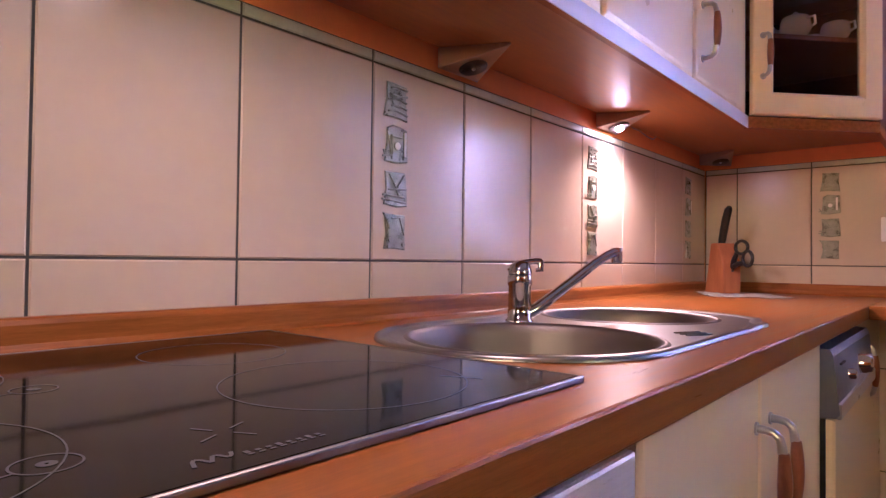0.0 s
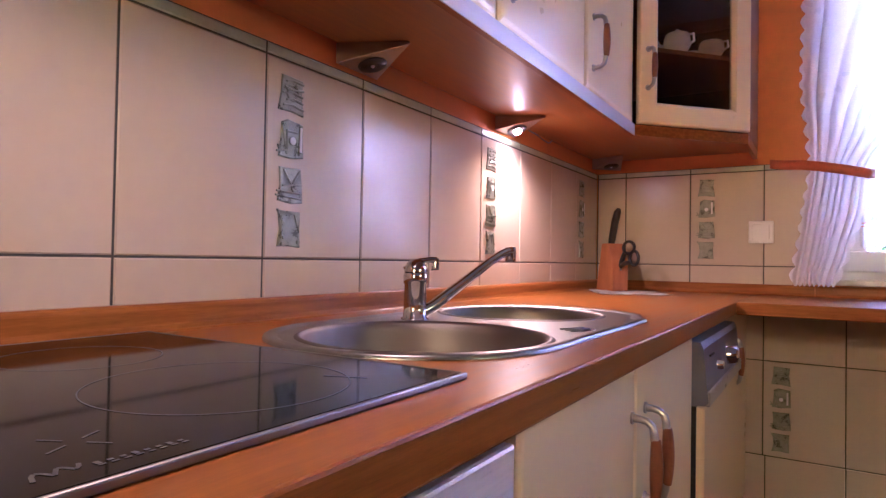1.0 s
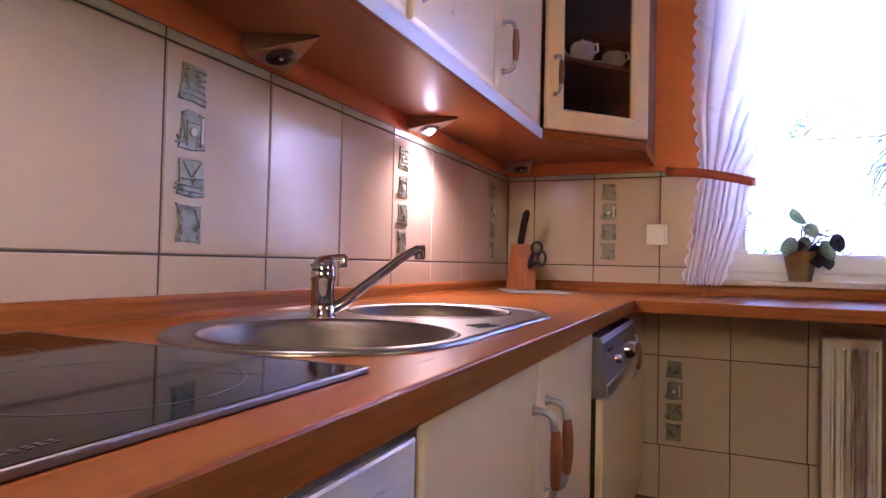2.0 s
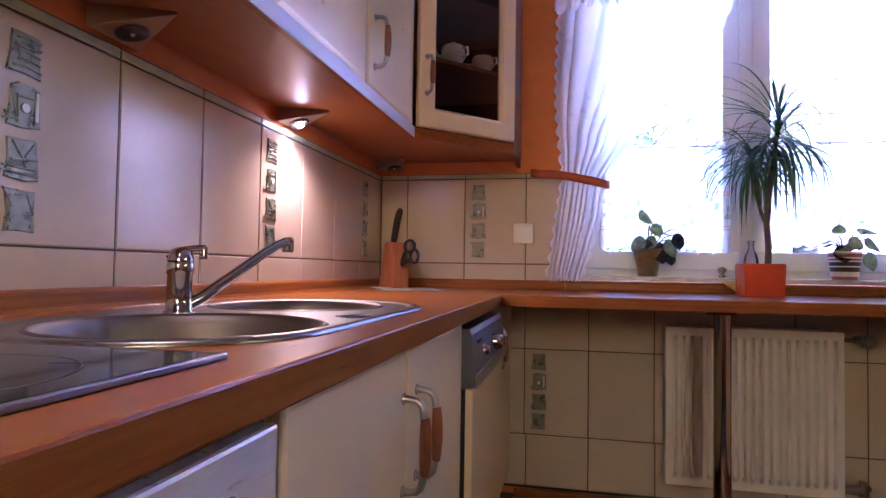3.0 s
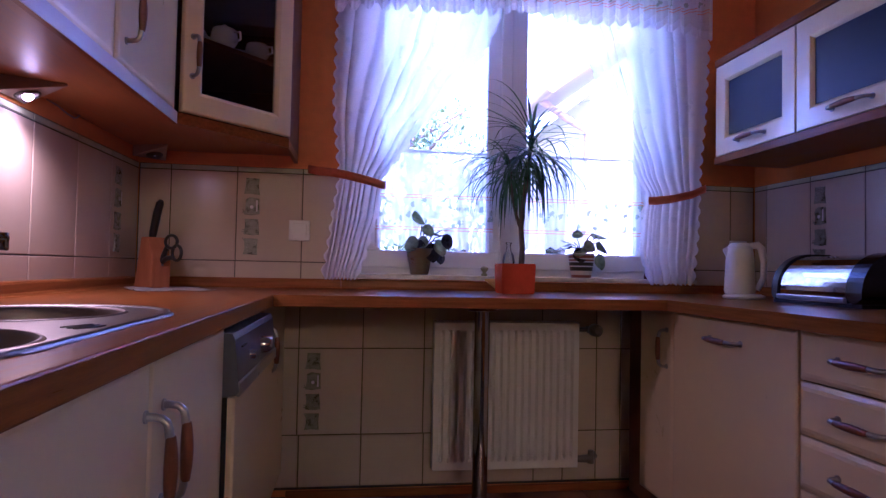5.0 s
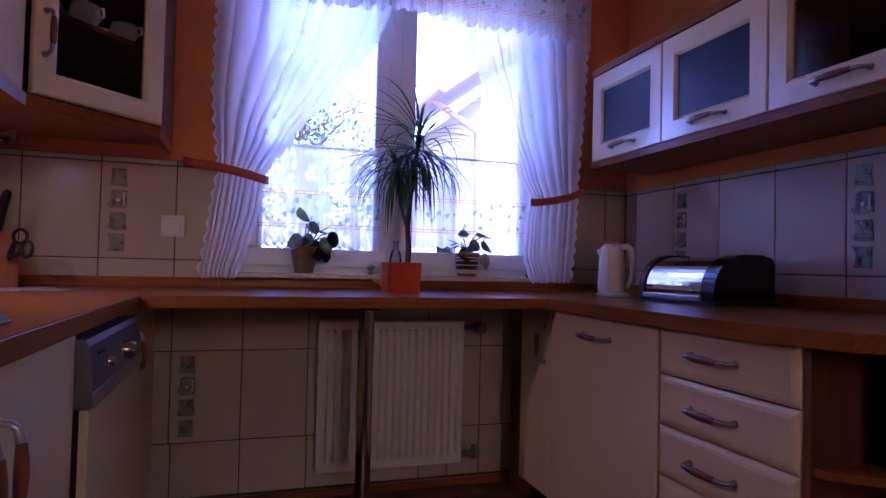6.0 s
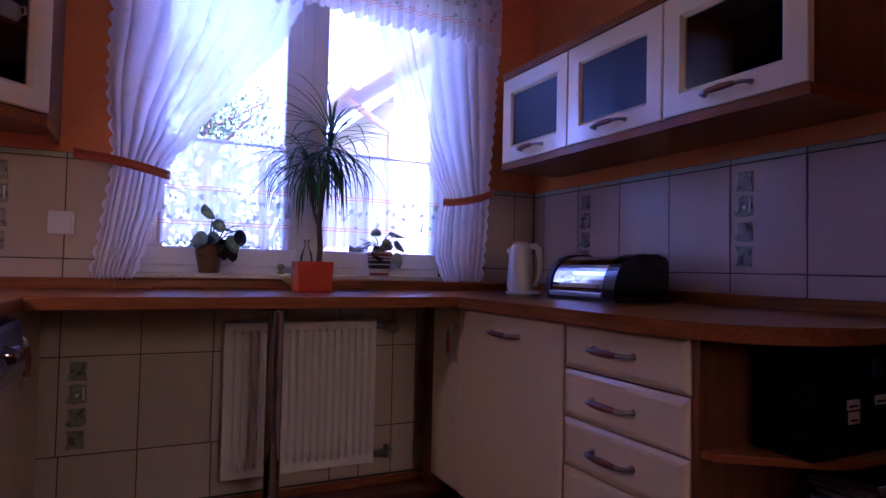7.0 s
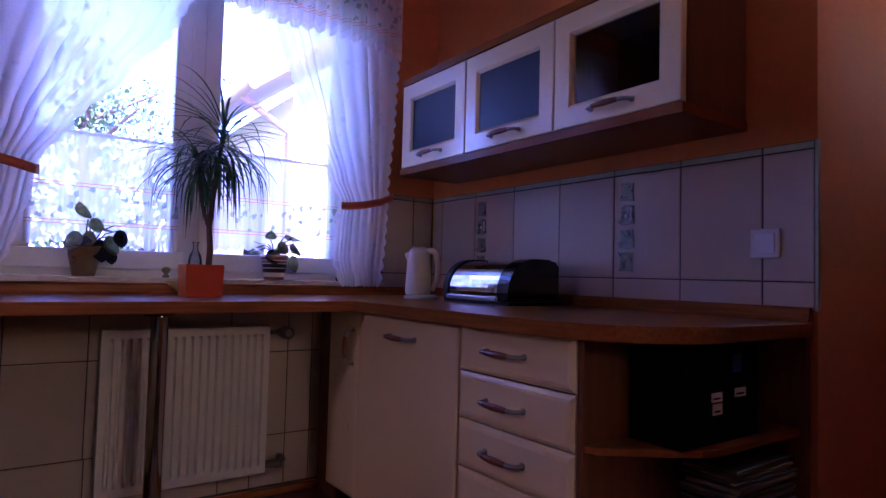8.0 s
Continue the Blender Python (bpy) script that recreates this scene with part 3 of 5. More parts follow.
for (cx, cy), r in BOWLS:
    ring = [bm.verts.new((cx + (r + 0.012) * math.cos(2 * math.pi * k / 48), cy + (r + 0.012) * math.sin(2 * math.pi * k / 48), CT + 0.0042)) for k in range(48)]
    edges += [bm.edges.new((ring[k], ring[(k + 1) % 48])) for k in range(48)]
bmesh.ops.triangle_fill(bm, use_beauty=True, use_dissolve=False, edges=edges)
part("deck", bm, STEEL, sink)
for (cx, cy), r in BOWLS:
    bm = bmesh.new()
    prof = [(r + 0.012, CT + 0.0042), (r + 0.008, CT + 0.0068), (r + 0.004, CT + 0.0062), (r, CT + 0.001), (r - 0.004, CT - 0.012), (r - 0.008, CT - 0.10), (r - 0.016, CT - 0.135), (r - 0.04, CT - 0.150), (0.045, CT - 0.156), (0.040, CT - 0.160), (0.002, CT - 0.161)]
    lathe(bm, cx, cy, prof, 48, False)
    b = part("bowl", bm, BOWLSTEEL, sink, "deep round steel bowl", True)
    bm = bmesh.new(); lathe(bm, cx, cy, [(0.038, CT - 0.1595), (0.038, CT - 0.156), (0.030, CT - 0.154), (0.004, CT - 0.154)], 24)
    part("drain", bm, CHROME, b, "", True)
bm = bmesh.new()
for k in range(3):
    tube(bm, [(0.50 - 0.012 * k, -1.675 + 0.03 * k * 0.3, CT + 0.0046), (0.515 - 0.012 * k, -1.655 + 0.009 * k, CT + 0.0052), (0.522 - 0.012 * k, -1.63 + 0.009 * k, CT + 0.0046)], 0.0018, 8)
part("drip_ribs", bm, STEEL, sink, "", True)

TX, TY = 0.215, -1.680
tap = thing("mixer_tap", "chrome single-lever mixer tap with a long spout", "tap", (TX, TY, CT))
bm = bmesh.new(); lathe(bm, TX, TY, [(0.0245, CT + 0.0046), (0.0245, CT + 0.007), (0.0208, CT + 0.009), (0.0200, CT + 0.028), (0.0195, CT + 0.066), (0.0215, CT + 0.069), (0.0215, CT + 0.082), (0.0200, CT + 0.086)], 28)
part("body", bm, CHROME, tap, "", True)
bm = bmesh.new(); lathe(bm, 0, 0, [(0.0205, 0.0), (0.0208, 0.006), (0.0175, 0.017), (0.010, 0.024), (0.002, 0.026)], 24)
part("cap", put(bm, Matrix.Translation((TX, TY, CT + 0.0855)) @ Matrix.Rotation(radians(-8), 4, "X")), CHROME, tap, "", True)
bm = bmesh.new()
tube(bm, [(TX + 0.010, TY + 0.010, CT + 0.018), (TX + 0.020, TY + 0.028, CT + 0.028), (TX + 0.042, TY + 0.09, CT + 0.066), (TX + 0.063, TY + 0.158, CT + 0.107), (TX + 0.072, TY + 0.188, CT + 0.122), (TX + 0.077, TY + 0.206, CT + 0.128), (TX + 0.081, TY + 0.222, CT + 0.129)], [0.0105, 0.0105, 0.0095, 0.0085, 0.0085, 0.009, 0.010], 14)
part("spout", bm, CHROME, tap, "", True)
bm = bmesh.new(); tube(bm, [(TX + 0.079, TY + 0.217, CT + 0.138), (TX + 0.079, TY + 0.217, CT + 0.112), (TX + 0.079, TY + 0.217, CT + 0.109)], [0.0108, 0.0112, 0.0095], 16)
part("aerator", bm, CHROME, tap, "", True)
bm = bmesh.new()
tube(bm, [(TX - 0.016, TY - 0.010, CT + 0.090), (TX - 0.010, TY - 0.004, CT + 0.096), (TX + 0.002, TY + 0.006, CT + 0.107), (TX + 0.020, TY + 0.020, CT + 0.110), (TX + 0.027, TY + 0.026, CT + 0.109)], [0.0075, 0.0062, 0.0055, 0.0055, 0.0060], 10)
tube(bm, [(TX + 0.026, TY + 0.025, CT + 0.112), (TX + 0.027, TY + 0.026, CT + 0.094), (TX + 0.020, TY + 0.020, CT + 0.095)], [0.0058, 0.0052, 0.0045], 10)
part("lever", bm, CHROME, tap, "looped chrome lever", True)

# ---- ceramic hob ----
hob = thing("ceramic_hob", "black ceramic glass hob with a steel edge", "hob", (0.31, -2.4, CT))
HX0, HX1, HY0, HY1 = 0.050, 0.541, -2.655, -2.076
part("glass_plate", B(HX0, HY0, CT + 0.0005, HX1, HY1, CT + 0.006, 0.0015), HOBGLASS, hob, "black glass plate")
for a in ((HX1, HY0 - 0.004, HX1 + 0.0045, HY1 + 0.0045), (HX0 - 0.0045, HY0 - 0.004, HX0, HY1 + 0.0045), (HX0, HY1, HX1, HY1 + 0.0045)):
    part("trim_strip", B(a[0], a[1], CT + 0.0003, a[2], a[3], CT + 0.0064, 0.0015), HOBEDGE, hob, "bright metal edge strip")


PDX, PDY = -0.005, 0.013


def print_ring(cx, cy, r, w=0.0006, a0=0.0, a1=2 * math.pi, n=64, z=CT + 0.0063):
    cx, cy = cx + PDX, cy + PDY
    bm = bmesh.new()
    prev = None
    for k in range(n + 1):
        a = a0 + (a1 - a0) * k / n
        now = [bm.verts.new((cx + q * math.cos(a), cy + q * math.sin(a), z)) for q in (r - w, r + w)]
        if prev: bm.faces.new((prev[0], prev[1], now[1], now[0]))
        prev = now
    part("printed_ring", bm, PRINT, hob)


def print_bar(x0, y0, x1, y1, w):
    x0, y0, x1, y1 = x0 + PDX, y0 + PDY, x1 + PDX, y1 + PDY
    d = Vector((x1 - x0, y1 - y0, 0)).normalized(); s = Vector((-d.y, d.x, 0)) * w
    bm = bmesh.new(); z = CT + 0.0063
    bm.faces.new([bm.verts.new(p) for p in (Vector((x0, y0, z)) - s, Vector((x1, y1, z)) - s, Vector((x1, y1, z)) + s, Vector((x0, y0, z)) + s)])
    part("printed_mark", bm, PRINT, hob)


print_ring(0.413, -2.248, 0.103); print_ring(0.197, -2.250, 0.075)
print_ring(0.187, -2.545, 0.105); print_ring(0.420, -2.575, 0.078 + 0.03)
for (mx, my) in ((0.468, -2.486), (0.269, -2.437)):
    print_ring(mx, my, 0.016, 0.0007, n=32); print_ring(mx, my, 0.003, 0.002, n=16)
    print_bar(mx + 0.005, my - 0.015, mx + 0.03, my - 0.10, 0.0008)
print_bar(0.455, -2.175, 0.492, -2.160, 0.0014)
for a in range(4):
    ca, sa = math.cos(a * math.pi / 2 + 0.5), math.sin(a * math.pi / 2 + 0.5)
    print_bar(0.479 + 0.007 * ca, -2.398 + 0.007 * sa, 0.479 + 0.022 * ca, -2.398 + 0.022 * sa, 0.0008)
# maker's mark, as a wavy stroke and short bars
wave = [(0.527 - 0.011 * abs(math.sin(k * 0.75)), -2.440 + 0.0025 * k) for k in range(11)]
for (xa, ya), (xb, yb) in zip(wave, wave[1:]): print_bar(xa, ya, xb, yb, 0.0012)
for k in range(8): print_bar(0.5235, -2.411 + 0.0066 * k, 0.5235, -2.4078 + 0.0066 * k, 0.0014 if k % 3 else 0.0024)
for k in range(8): print_bar(0.5275, -2.411 + 0.0066 * k, 0.5275, -2.4070 + 0.0066 * k, 0.0009)

# ---- wedge lamps under the board ----
LAMPMETAL = material("bronze_lamp_housing", (0.34, 0.25, 0.19), 0.38, metal=0.5, vary=0.08)
GLOW = bpy.data.materials.new("lit_halogen_capsule")
GLOW.use_nodes = True
GLOW.node_tree.nodes["Principled BSDF"].inputs["Emission Color"].default_value = (1.0, 0.78, 0.5, 1)
GLOW.node_tree.nodes["Principled BSDF"].inputs["Emission Strength"].default_value = 5.0


REFLECTOR = material("pale_lamp_reflector", (0.66, 0.58, 0.52), 0.25, metal=0.3)
GREYBEZEL = material("dark_nickel_bezel", (0.10, 0.085, 0.07), 0.35, metal=0.7)


def wedge_lamp(m, lit):
    """Three-sided housing: its back on the wall, its top under the board, its point outwards (+x in its own frame)."""
    c = thing("under_cabinet_lamp", ("lit" if lit else "unlit") + " bronze three-sided halogen lamp under the wall cabinets", "lamp", m.translation, "under-cabinet lamps")
    bm = bmesh.new()
    h, w, d = 0.042, 0.066, 0.134
    a, b, t = [bm.verts.new(p) for p in ((0, -w, 0), (0, w, 0), (d, 0, 0))]
    e, f, g = [bm.verts.new(p) for p in ((0, -w, -h), (0, w, -h), (d, 0, -0.006))]
    for q in ((a, b, t), (e, g, f), (a, e, f, b), (a, t, g, e), (b, f, g, t)): bm.faces.new(q)
    bmesh.ops.bevel(bm, geom=list(bm.edges), offset=0.0015, segments=1, affect="EDGES")
    part("housing", put(bm, m), LAMPMETAL, c)
    nx = Vector((0.036, 0, -d)).normalized()
    p = Vector((0.040, 0, -0.0315))
    bm = bmesh.new(); tube(bm, [p + nx * 0.001, p + nx * 0.004, p + nx * 0.004, p - nx * 0.002], [0.030, 0.029, 0.025, 0.023], 28, False)
    part("bezel", put(bm, m), GREYBEZEL, c, "round dark bezel", True)
    bm = bmesh.new(); tube(bm, [p + nx * 0.0012, p + nx * 0.002], 0.0235, 24)
    part("reflector", put(bm, m), GLOW if lit else REFLECTOR, c, "glowing bulb face" if lit else "")
    bm = bmesh.new(); bmesh.ops.create_uvsphere(bm, u_segments=12, v_segments=8, radius=0.013 if lit else 0.0045, matrix=Matrix.Translation(p + nx * 0.004))
    part("bulb", put(bm, m), GLOW if lit else PLASTIC, c, "", True)


wedge_lamp(Matrix.Translation((0.001, -1.597, 1.3828)), False)
wedge_lamp(Matrix.Translation((0.001, -0.905, 1.3828)), True)
wedge_lamp(Matrix.Translation((0.055, -0.057, 1.3828)) @ Matrix.Rotation(radians(-45), 4, "Z"), False)
cable = thing("lamp_cable", "thin brown lamp cable sagging under the board", "cable", (0.02, -0.75, 1.35))
bm = bmesh.new(); tube(bm, [(0.008, -0.74, 1.381), (0.018, -0.70, 1.374), (0.026, -0.66, 1.362), (0.03, -0.63, 1.358), (0.025, -0.60, 1.366), (0.015, -0.56, 1.381)], 0.0025, 8)
part("lead", bm, LAMPMETAL, cable, "", True)

# ---- relief plaques on some tiles ----
PEWTER = material("greenish_pewter_relief", (0.25, 0.26, 0.20), 0.28, metal=0.45, vary=0.25, scale=40, bump=0.4, bump_scale=120)


# glossy white for the highlights on the pewter relief
GLINT = material("white_plaque_glint", (0.78, 0.76, 0.74), 0.12, vary=0.03)


def plaque(wall, m, kind):
    """A small cast plate, 6 cm wide, with ridges of its own kind."""
    rnd = random.Random(kind * 7 + 3)
    bm = bmesh.new()
    w, h = 0.060, 0.066
    def j(): return rnd.uniform(-0.004, 0.004)
    base = [(0 + j(), 0 + j()), (w * 0.5 + j(), j()), (w + j(), j()), (w - 0.001 + j(), h * 0.5 + j()), (w + j(), h + j()), (w * 0.4 + j(), h + j()), (j() + 0.003, h + j()), (0.003 + j(), h * 0.5)]
    lo = [bm.verts.new((x, -0.0002, z)) for x, z in base]
    hi = [bm.verts.new((x + (w / 2 - x) * 0.06, -0.003, z + (h / 2 - z) * 0.06)) for x, z in base]
    for k in range(8): bm.faces.new((lo[k], lo[(k + 1) % 8], hi[(k + 1) % 8], hi[k]))
    bm.faces.new(hi)
    y = -0.004
    if kind == 0:
        for k in range(5): tube(bm, [(rnd.uniform(0.005, 0.025), y, 0.01 + 0.011 * k), (0.03, y, 0.012 + 0.011 * k + j()), (0.054 + j(), y, 0.008 + 0.012 * k)], 0.0022, 6)
        tube(bm, [(0.03 + 0.014 * math.cos(a), y, 0.035 + 0.014 * math.sin(a)) for a in (k * 0.7 for k in range(9))], 0.002, 6)
    elif kind == 1:
        for x0, z0, x1, z1 in ((0.008, 0.05, 0.018, 0.005), (0.018, 0.05, 0.02, 0.005), (-0.006, 0.008, 0.02, 0.012), (-0.004, 0.02, 0.003, 0.005), (0.018, 0.047, 0.045, 0.047), (0.05, 0.06, 0.048, 0.006)): tube(bm, [(x0, y, z0), (x1, y, z1)], 0.0018, 6)
        tube(bm, [(0.031, -0.0025, 0.03), (0.031, -0.0055, 0.03)], 0.0075, 16)
    elif kind == 2:
        for x0, z0, x1, z1 in ((-0.006, 0.012, 0.056, 0.008), (-0.004, 0.02, 0.052, 0.018), (0.01, 0.03, 0.056, 0.034), (0.012, 0.06, 0.03, 0.035), (0.05, 0.058, 0.034, 0.036), (0.03, 0.035, 0.036, 0.02)): tube(bm, [(x0, y, z0), (x1, y, z1)], 0.002, 6)
    else:
        tube(bm, [(-0.002, y, 0.07), (0.01, y, 0.05), (0.008, y, 0.02), (0.002, y, 0.004)], 0.002, 6)
        for k in range(5): tube(bm, [(0.012 + 0.003 * (k % 2), -0.0025, 0.008 + 0.012 * k), (0.012 + 0.003 * (k % 2), -0.006, 0.008 + 0.012 * k)], 0.004, 10)
        tube(bm, [(0.05, -0.0025, 0.012), (0.05, -0.006, 0.012)], 0.004, 10)
        tube(bm, [(0.02, y, 0.06), (0.04, y, 0.062), (0.052, y, 0.03)], 0.0016, 6)
    part("relief_plaque", put(bm, m), PEWTER, wall, "greenish pewter relief plaque")
    # highlights on the raised dot and bar, put in as white caps
    if kind == 1:
        bm = bmesh.new(); tube(bm, [(0.031, -0.0054, 0.03), (0.031, -0.0068, 0.03)], 0.0070, 16); box(bm, 0.048, -0.0066, 0.012, 0.054, -0.0050, 0.058, 0.0008)
        part("plaque_glint", put(bm, m), GLINT, wall, "glossy white dot and bar standing for the plaque's highlights")


for wall, place, us, z0 in ((wall_left, on_left, (-1.808, -1.020, -0.235), 0.970), (wall_window, on_window, (0.405,), 0.974), (wall_window, on_window, (0.666,), 0.268), (wall_right, on_right, (-0.370, -1.168), 0.972)):
    for u in us:
        for k in range(4):
            plaque(wall, place(u, z0 + 0.0825 * (3 - k)), k)

# ---- switches and sockets ----
def wall_plate(m, kind):
    c = thing("light_switch" if kind == "switch" else "wall_socket", "white plastic " + ("rocker switch" if kind == "switch" else "double wall socket") + " on the tiles", kind, m.translation)
    part("frame", put(B(-0.042, -0.009, -0.042, 0.042, -0.0003, 0.042, 0.004), m), PLASTIC, c)
    if kind == "switch":
        part("rocker", put(B(-0.029, -0.013, -0.029, 0.029, -0.008, 0.029, 0.003), m), PLASTIC, c)
    else:
        for z in (-0.02, 0.02):
            bm = bmesh.new(); tube(bm, [(0, -0.0095, z), (0, -0.0115, z)], 0.017, 20)
            part("outlet", put(bm, m), PLASTIC, c, "", True)


wall_plate(on_window(0.627, 1.079), "switch")
wall_plate(on_right(-1.676, 1.058), "switch")
wall_plate(on_window(2.565, 1.045), "socket")

# ---- radiator and pole ----
rad = thing("radiator", "white ribbed panel radiator on the tiled wall", "radiator", (1.49, -0.07, 0.11))
RX0, RX1, RZ0, RZ1 = 1.182, 1.787, 0.122, 0.722
bm = bmesh.new()
NR = 19
DEEP = 0.020
xs = [(RX0, 0.0), (RX0 + 0.016, 0.0)]
pitch = (RX1 - RX0 - 0.032) / NR
for k in range(NR):
    x = RX0 + 0.016 + pitch * (k + 0.5)
    xs += [(x - 0.0085, 0.0), (x - 0.0060, DEEP * 0.25), (x - 0.0035, DEEP), (x + 0.0035, DEEP), (x + 0.0060, DEEP * 0.25), (x + 0.0085, 0.0)]
xs += [(RX1 - 0.016, 0.0), (RX1, 0.0)]
cols = []
for x, d in xs:
    cols.append([bm.verts.new(p) for p in ((x, -0.0905, RZ0), (x, -0.099, RZ0 + 0.003), (x, -0.100, RZ0 + 0.006), (x, -0.100, RZ0 + 0.034), (x, -0.100 + d, RZ0 + 0.046), (x, -0.100 + d, RZ1 - 0.046), (x, -0.100, RZ1 - 0.034), (x, -0.100, RZ1 - 0.006), (x, -0.099, RZ1 - 0.003), (x, -0.0905, RZ1))])
for a, b in zip(cols, cols[1:]):
    for k in range(9): bm.faces.new((a[k], b[k], b[k + 1], a[k + 1]))
part("front_panel", bm, ENAMEL, rad)
part("rear_panel", B(RX0 + 0.004, -0.050, RZ0 + 0.002, RX1 - 0.004, -0.038, RZ1 - 0.002), ENAMEL, rad)
for x in (RX0 - 0.001, RX1 - 0.003):
    part("side_cover", B(x, -0.0905, RZ0 + 0.004, x + 0.004, -0.036, RZ1 + 0.001), ENAMEL, rad)
bm = bmesh.new()
for k in range(40): box(bm, RX0 + 0.012 + 0.0148 * k, -0.088, RZ1 - 0.004, RX0 + 0.020 + 0.0148 * k, -0.040, RZ1 + 0.002)
part("top_grille", bm, ENAMEL, rad)
for x in (1.30, 1.68): part("bracket", B(x, -0.037, 0.2, x + 0.03, -0.001, 0.62), ENAMEL, rad)
GREYMETAL = material("dull_grey_metal", (0.15, 0.135, 0.12), 0.42, metal=0.6, vary=0.15)
bm = bmesh.new(); tube(bm, [(1.785, -0.068, 0.690), (1.850, -0.068, 0.690)], 0.009, 10); tube(bm, [(1.835, -0.068, 0.690), (1.855, -0.068, 0.690)], 0.015, 12); tube(bm, [(1.858, -0.068, 0.690), (1.858, -0.001, 0.690)], 0.009, 10)
v = part("valve", bm, GREYMETAL, rad, "grey metal valve with a round knob", True)
bm = bmesh.new(); tube(bm, [(1.858, -0.070, 0.690), (1.858, -0.082, 0.690), (1.858, -0.120, 0.690), (1.858, -0.128, 0.690)], [0.020, 0.027, 0.025, 0.014], 18)
part("valve_knob", bm, GREYMETAL, v, "", True)
bm = bmesh.new(); tube(bm, [(1.785, -0.068, 0.150), (1.85, -0.068, 0.150)], [0.013, 0.017], 12); tube(bm, [(1.855, -0.068, 0.132), (1.855, -0.068, 0.185)], [0.016, 0.010], 12); tube(bm, [(1.85, -0.068, 0.150), (1.88, -0.05, 0.155), (1.89, -0.001, 0.155)], [0.014, 0.012, 0.010], 12)
part("valve", bm, GREYMETAL, rad, "grey metal return valve", True)
POLECHROME = material("dark_mirror_chrome", (0.40, 0.38, 0.38), 0.07, metal=1.0, vary=0.04)
pole = thing("support_pole", "polished chrome pole carrying the window worktop", "pole", (1.292, -0.5, 0))
bm = bmesh.new(); tube(bm, [(1.292, -0.5, 0.006), (1.292, -0.5, CT - 0.046)], 0.026, 28)
part("tube", bm, POLECHROME, pole, "", True)
for z0, z1 in ((-0.003, 0.008), (CT - 0.048, CT - 0.0385)):
    bm = bmesh.new(); lathe(bm, 1.292, -0.5, [(0.05, z0), (0.05, z0 + 0.003), (0.03, z1)], 24)
    part("flange", bm, CHROME, pole, "", True)

# skirting along the window wall
structure("baseboard", B(0.60, -0.014, -0.003, 2.048, -0.0005, 0.029, 0.003), WOODX, "alder-coloured low skirting", "baseboard")

# ---- curtains ----
def cloth(name, color, clear, pattern=None):
    """Thin white cloth: part clear, part diffuse, part letting light through; stripes and sprigs printed on it."""
    m = bpy.data.materials.new(name)
    m.use_nodes = True
    n, l = m.node_tree.nodes, m.node_tree.links
    n.remove(n["Principled BSDF"])
    df, tl, tr = n.new("ShaderNodeBsdfDiffuse"), n.new("ShaderNodeBsdfTranslucent"), n.new("ShaderNodeBsdfTransparent")
    a, b = n.new("ShaderNodeMixShader"), n.new("ShaderNodeMixShader")
    a.inputs[0].default_value = 0.58
    l.new(df.outputs[0], a.inputs[1]); l.new(tl.outputs[0], a.inputs[2])
    l.new(a.outputs[0], b.inputs[1]); l.new(tr.outputs[0], b.inputs[2])
    l.new(b.outputs[0], n["Material Output"].inputs[0])
    co = n.new("ShaderNodeTexCoord")
    weave = n.new("ShaderNodeTexNoise"); weave.inputs["Scale"].default_value = 260
    l.new(co.outputs["Object"], weave.inputs["Vector"])
    spr = n.new("ShaderNodeTexVoronoi"); spr.inputs["Scale"].default_value = 26 if pattern else 13
    wob = n.new("ShaderNodeTexNoise"); wob.inputs["Scale"].default_value = 60; wob.inputs["Detail"].default_value = 2
    l.new(co.outputs["Object"], wob.inputs["Vector"])
    mxv = n.new("ShaderNodeMix"); mxv.data_type = "VECTOR"; mxv.inputs[0].default_value = 0.03
    l.new(co.outputs["Object"], mxv.inputs[4]); l.new(wob.outputs["Color"], mxv.inputs[5])
    l.new(mxv.outputs[1], spr.inputs["Vector"])
    less = n.new("ShaderNodeMath"); less.operation = "LESS_THAN"; less.inputs[1].default_value = 0.30 if pattern else 0.16
    l.new(spr.outputs["Distance"], less.inputs[0])
    spot = less.outputs[0]
    mix = n.new("ShaderNodeMix"); mix.data_type = "RGBA"
    mix.inputs[6].default_value = (*color, 1)
    mix.inputs[7].default_value = (0.42, 0.47, 0.36, 1) if pattern else (0.76, 0.75, 0.79, 1)
    colour = mix.outputs[2]
    sep = n.new("ShaderNodeSeparateXYZ"); l.new(co.outputs["Object"], sep.inputs[0])
    opac = spot
    if pattern:
        z0, z1, lines = pattern
        g = n.new("ShaderNodeMath"); g.operation = "GREATER_THAN"; g.inputs[1].default_value = z0; l.new(sep.outputs[2], g.inputs[0])
        h = n.new("ShaderNodeMath"); h.operation = "LESS_THAN"; h.inputs[1].default_value = z1; l.new(sep.outputs[2], h.inputs[0])
        gh = n.new("ShaderNodeMath"); gh.operation = "MULTIPLY"; l.new(g.outputs[0], gh.inputs[0]); l.new(h.outputs[0], gh.inputs[1])
        sp = n.new("ShaderNodeMath"); sp.operation = "MULTIPLY"; l.new(gh.outputs[0], sp.inputs[0]); l.new(spot, sp.inputs[1])
        l.new(sp.outputs[0], mix.inputs[0]); opac = sp.outputs[0]
        for zz in lines:
            c = n.new("ShaderNodeMath"); c.operation = "COMPARE"; c.inputs[1].default_value = zz; c.inputs[2].default_value = 0.0018
            l.new(sep.outputs[2], c.inputs[0])
            mm = n.new("ShaderNodeMix"); mm.data_type = "RGBA"; mm.inputs[7].default_value = (0.80, 0.36, 0.20, 1)
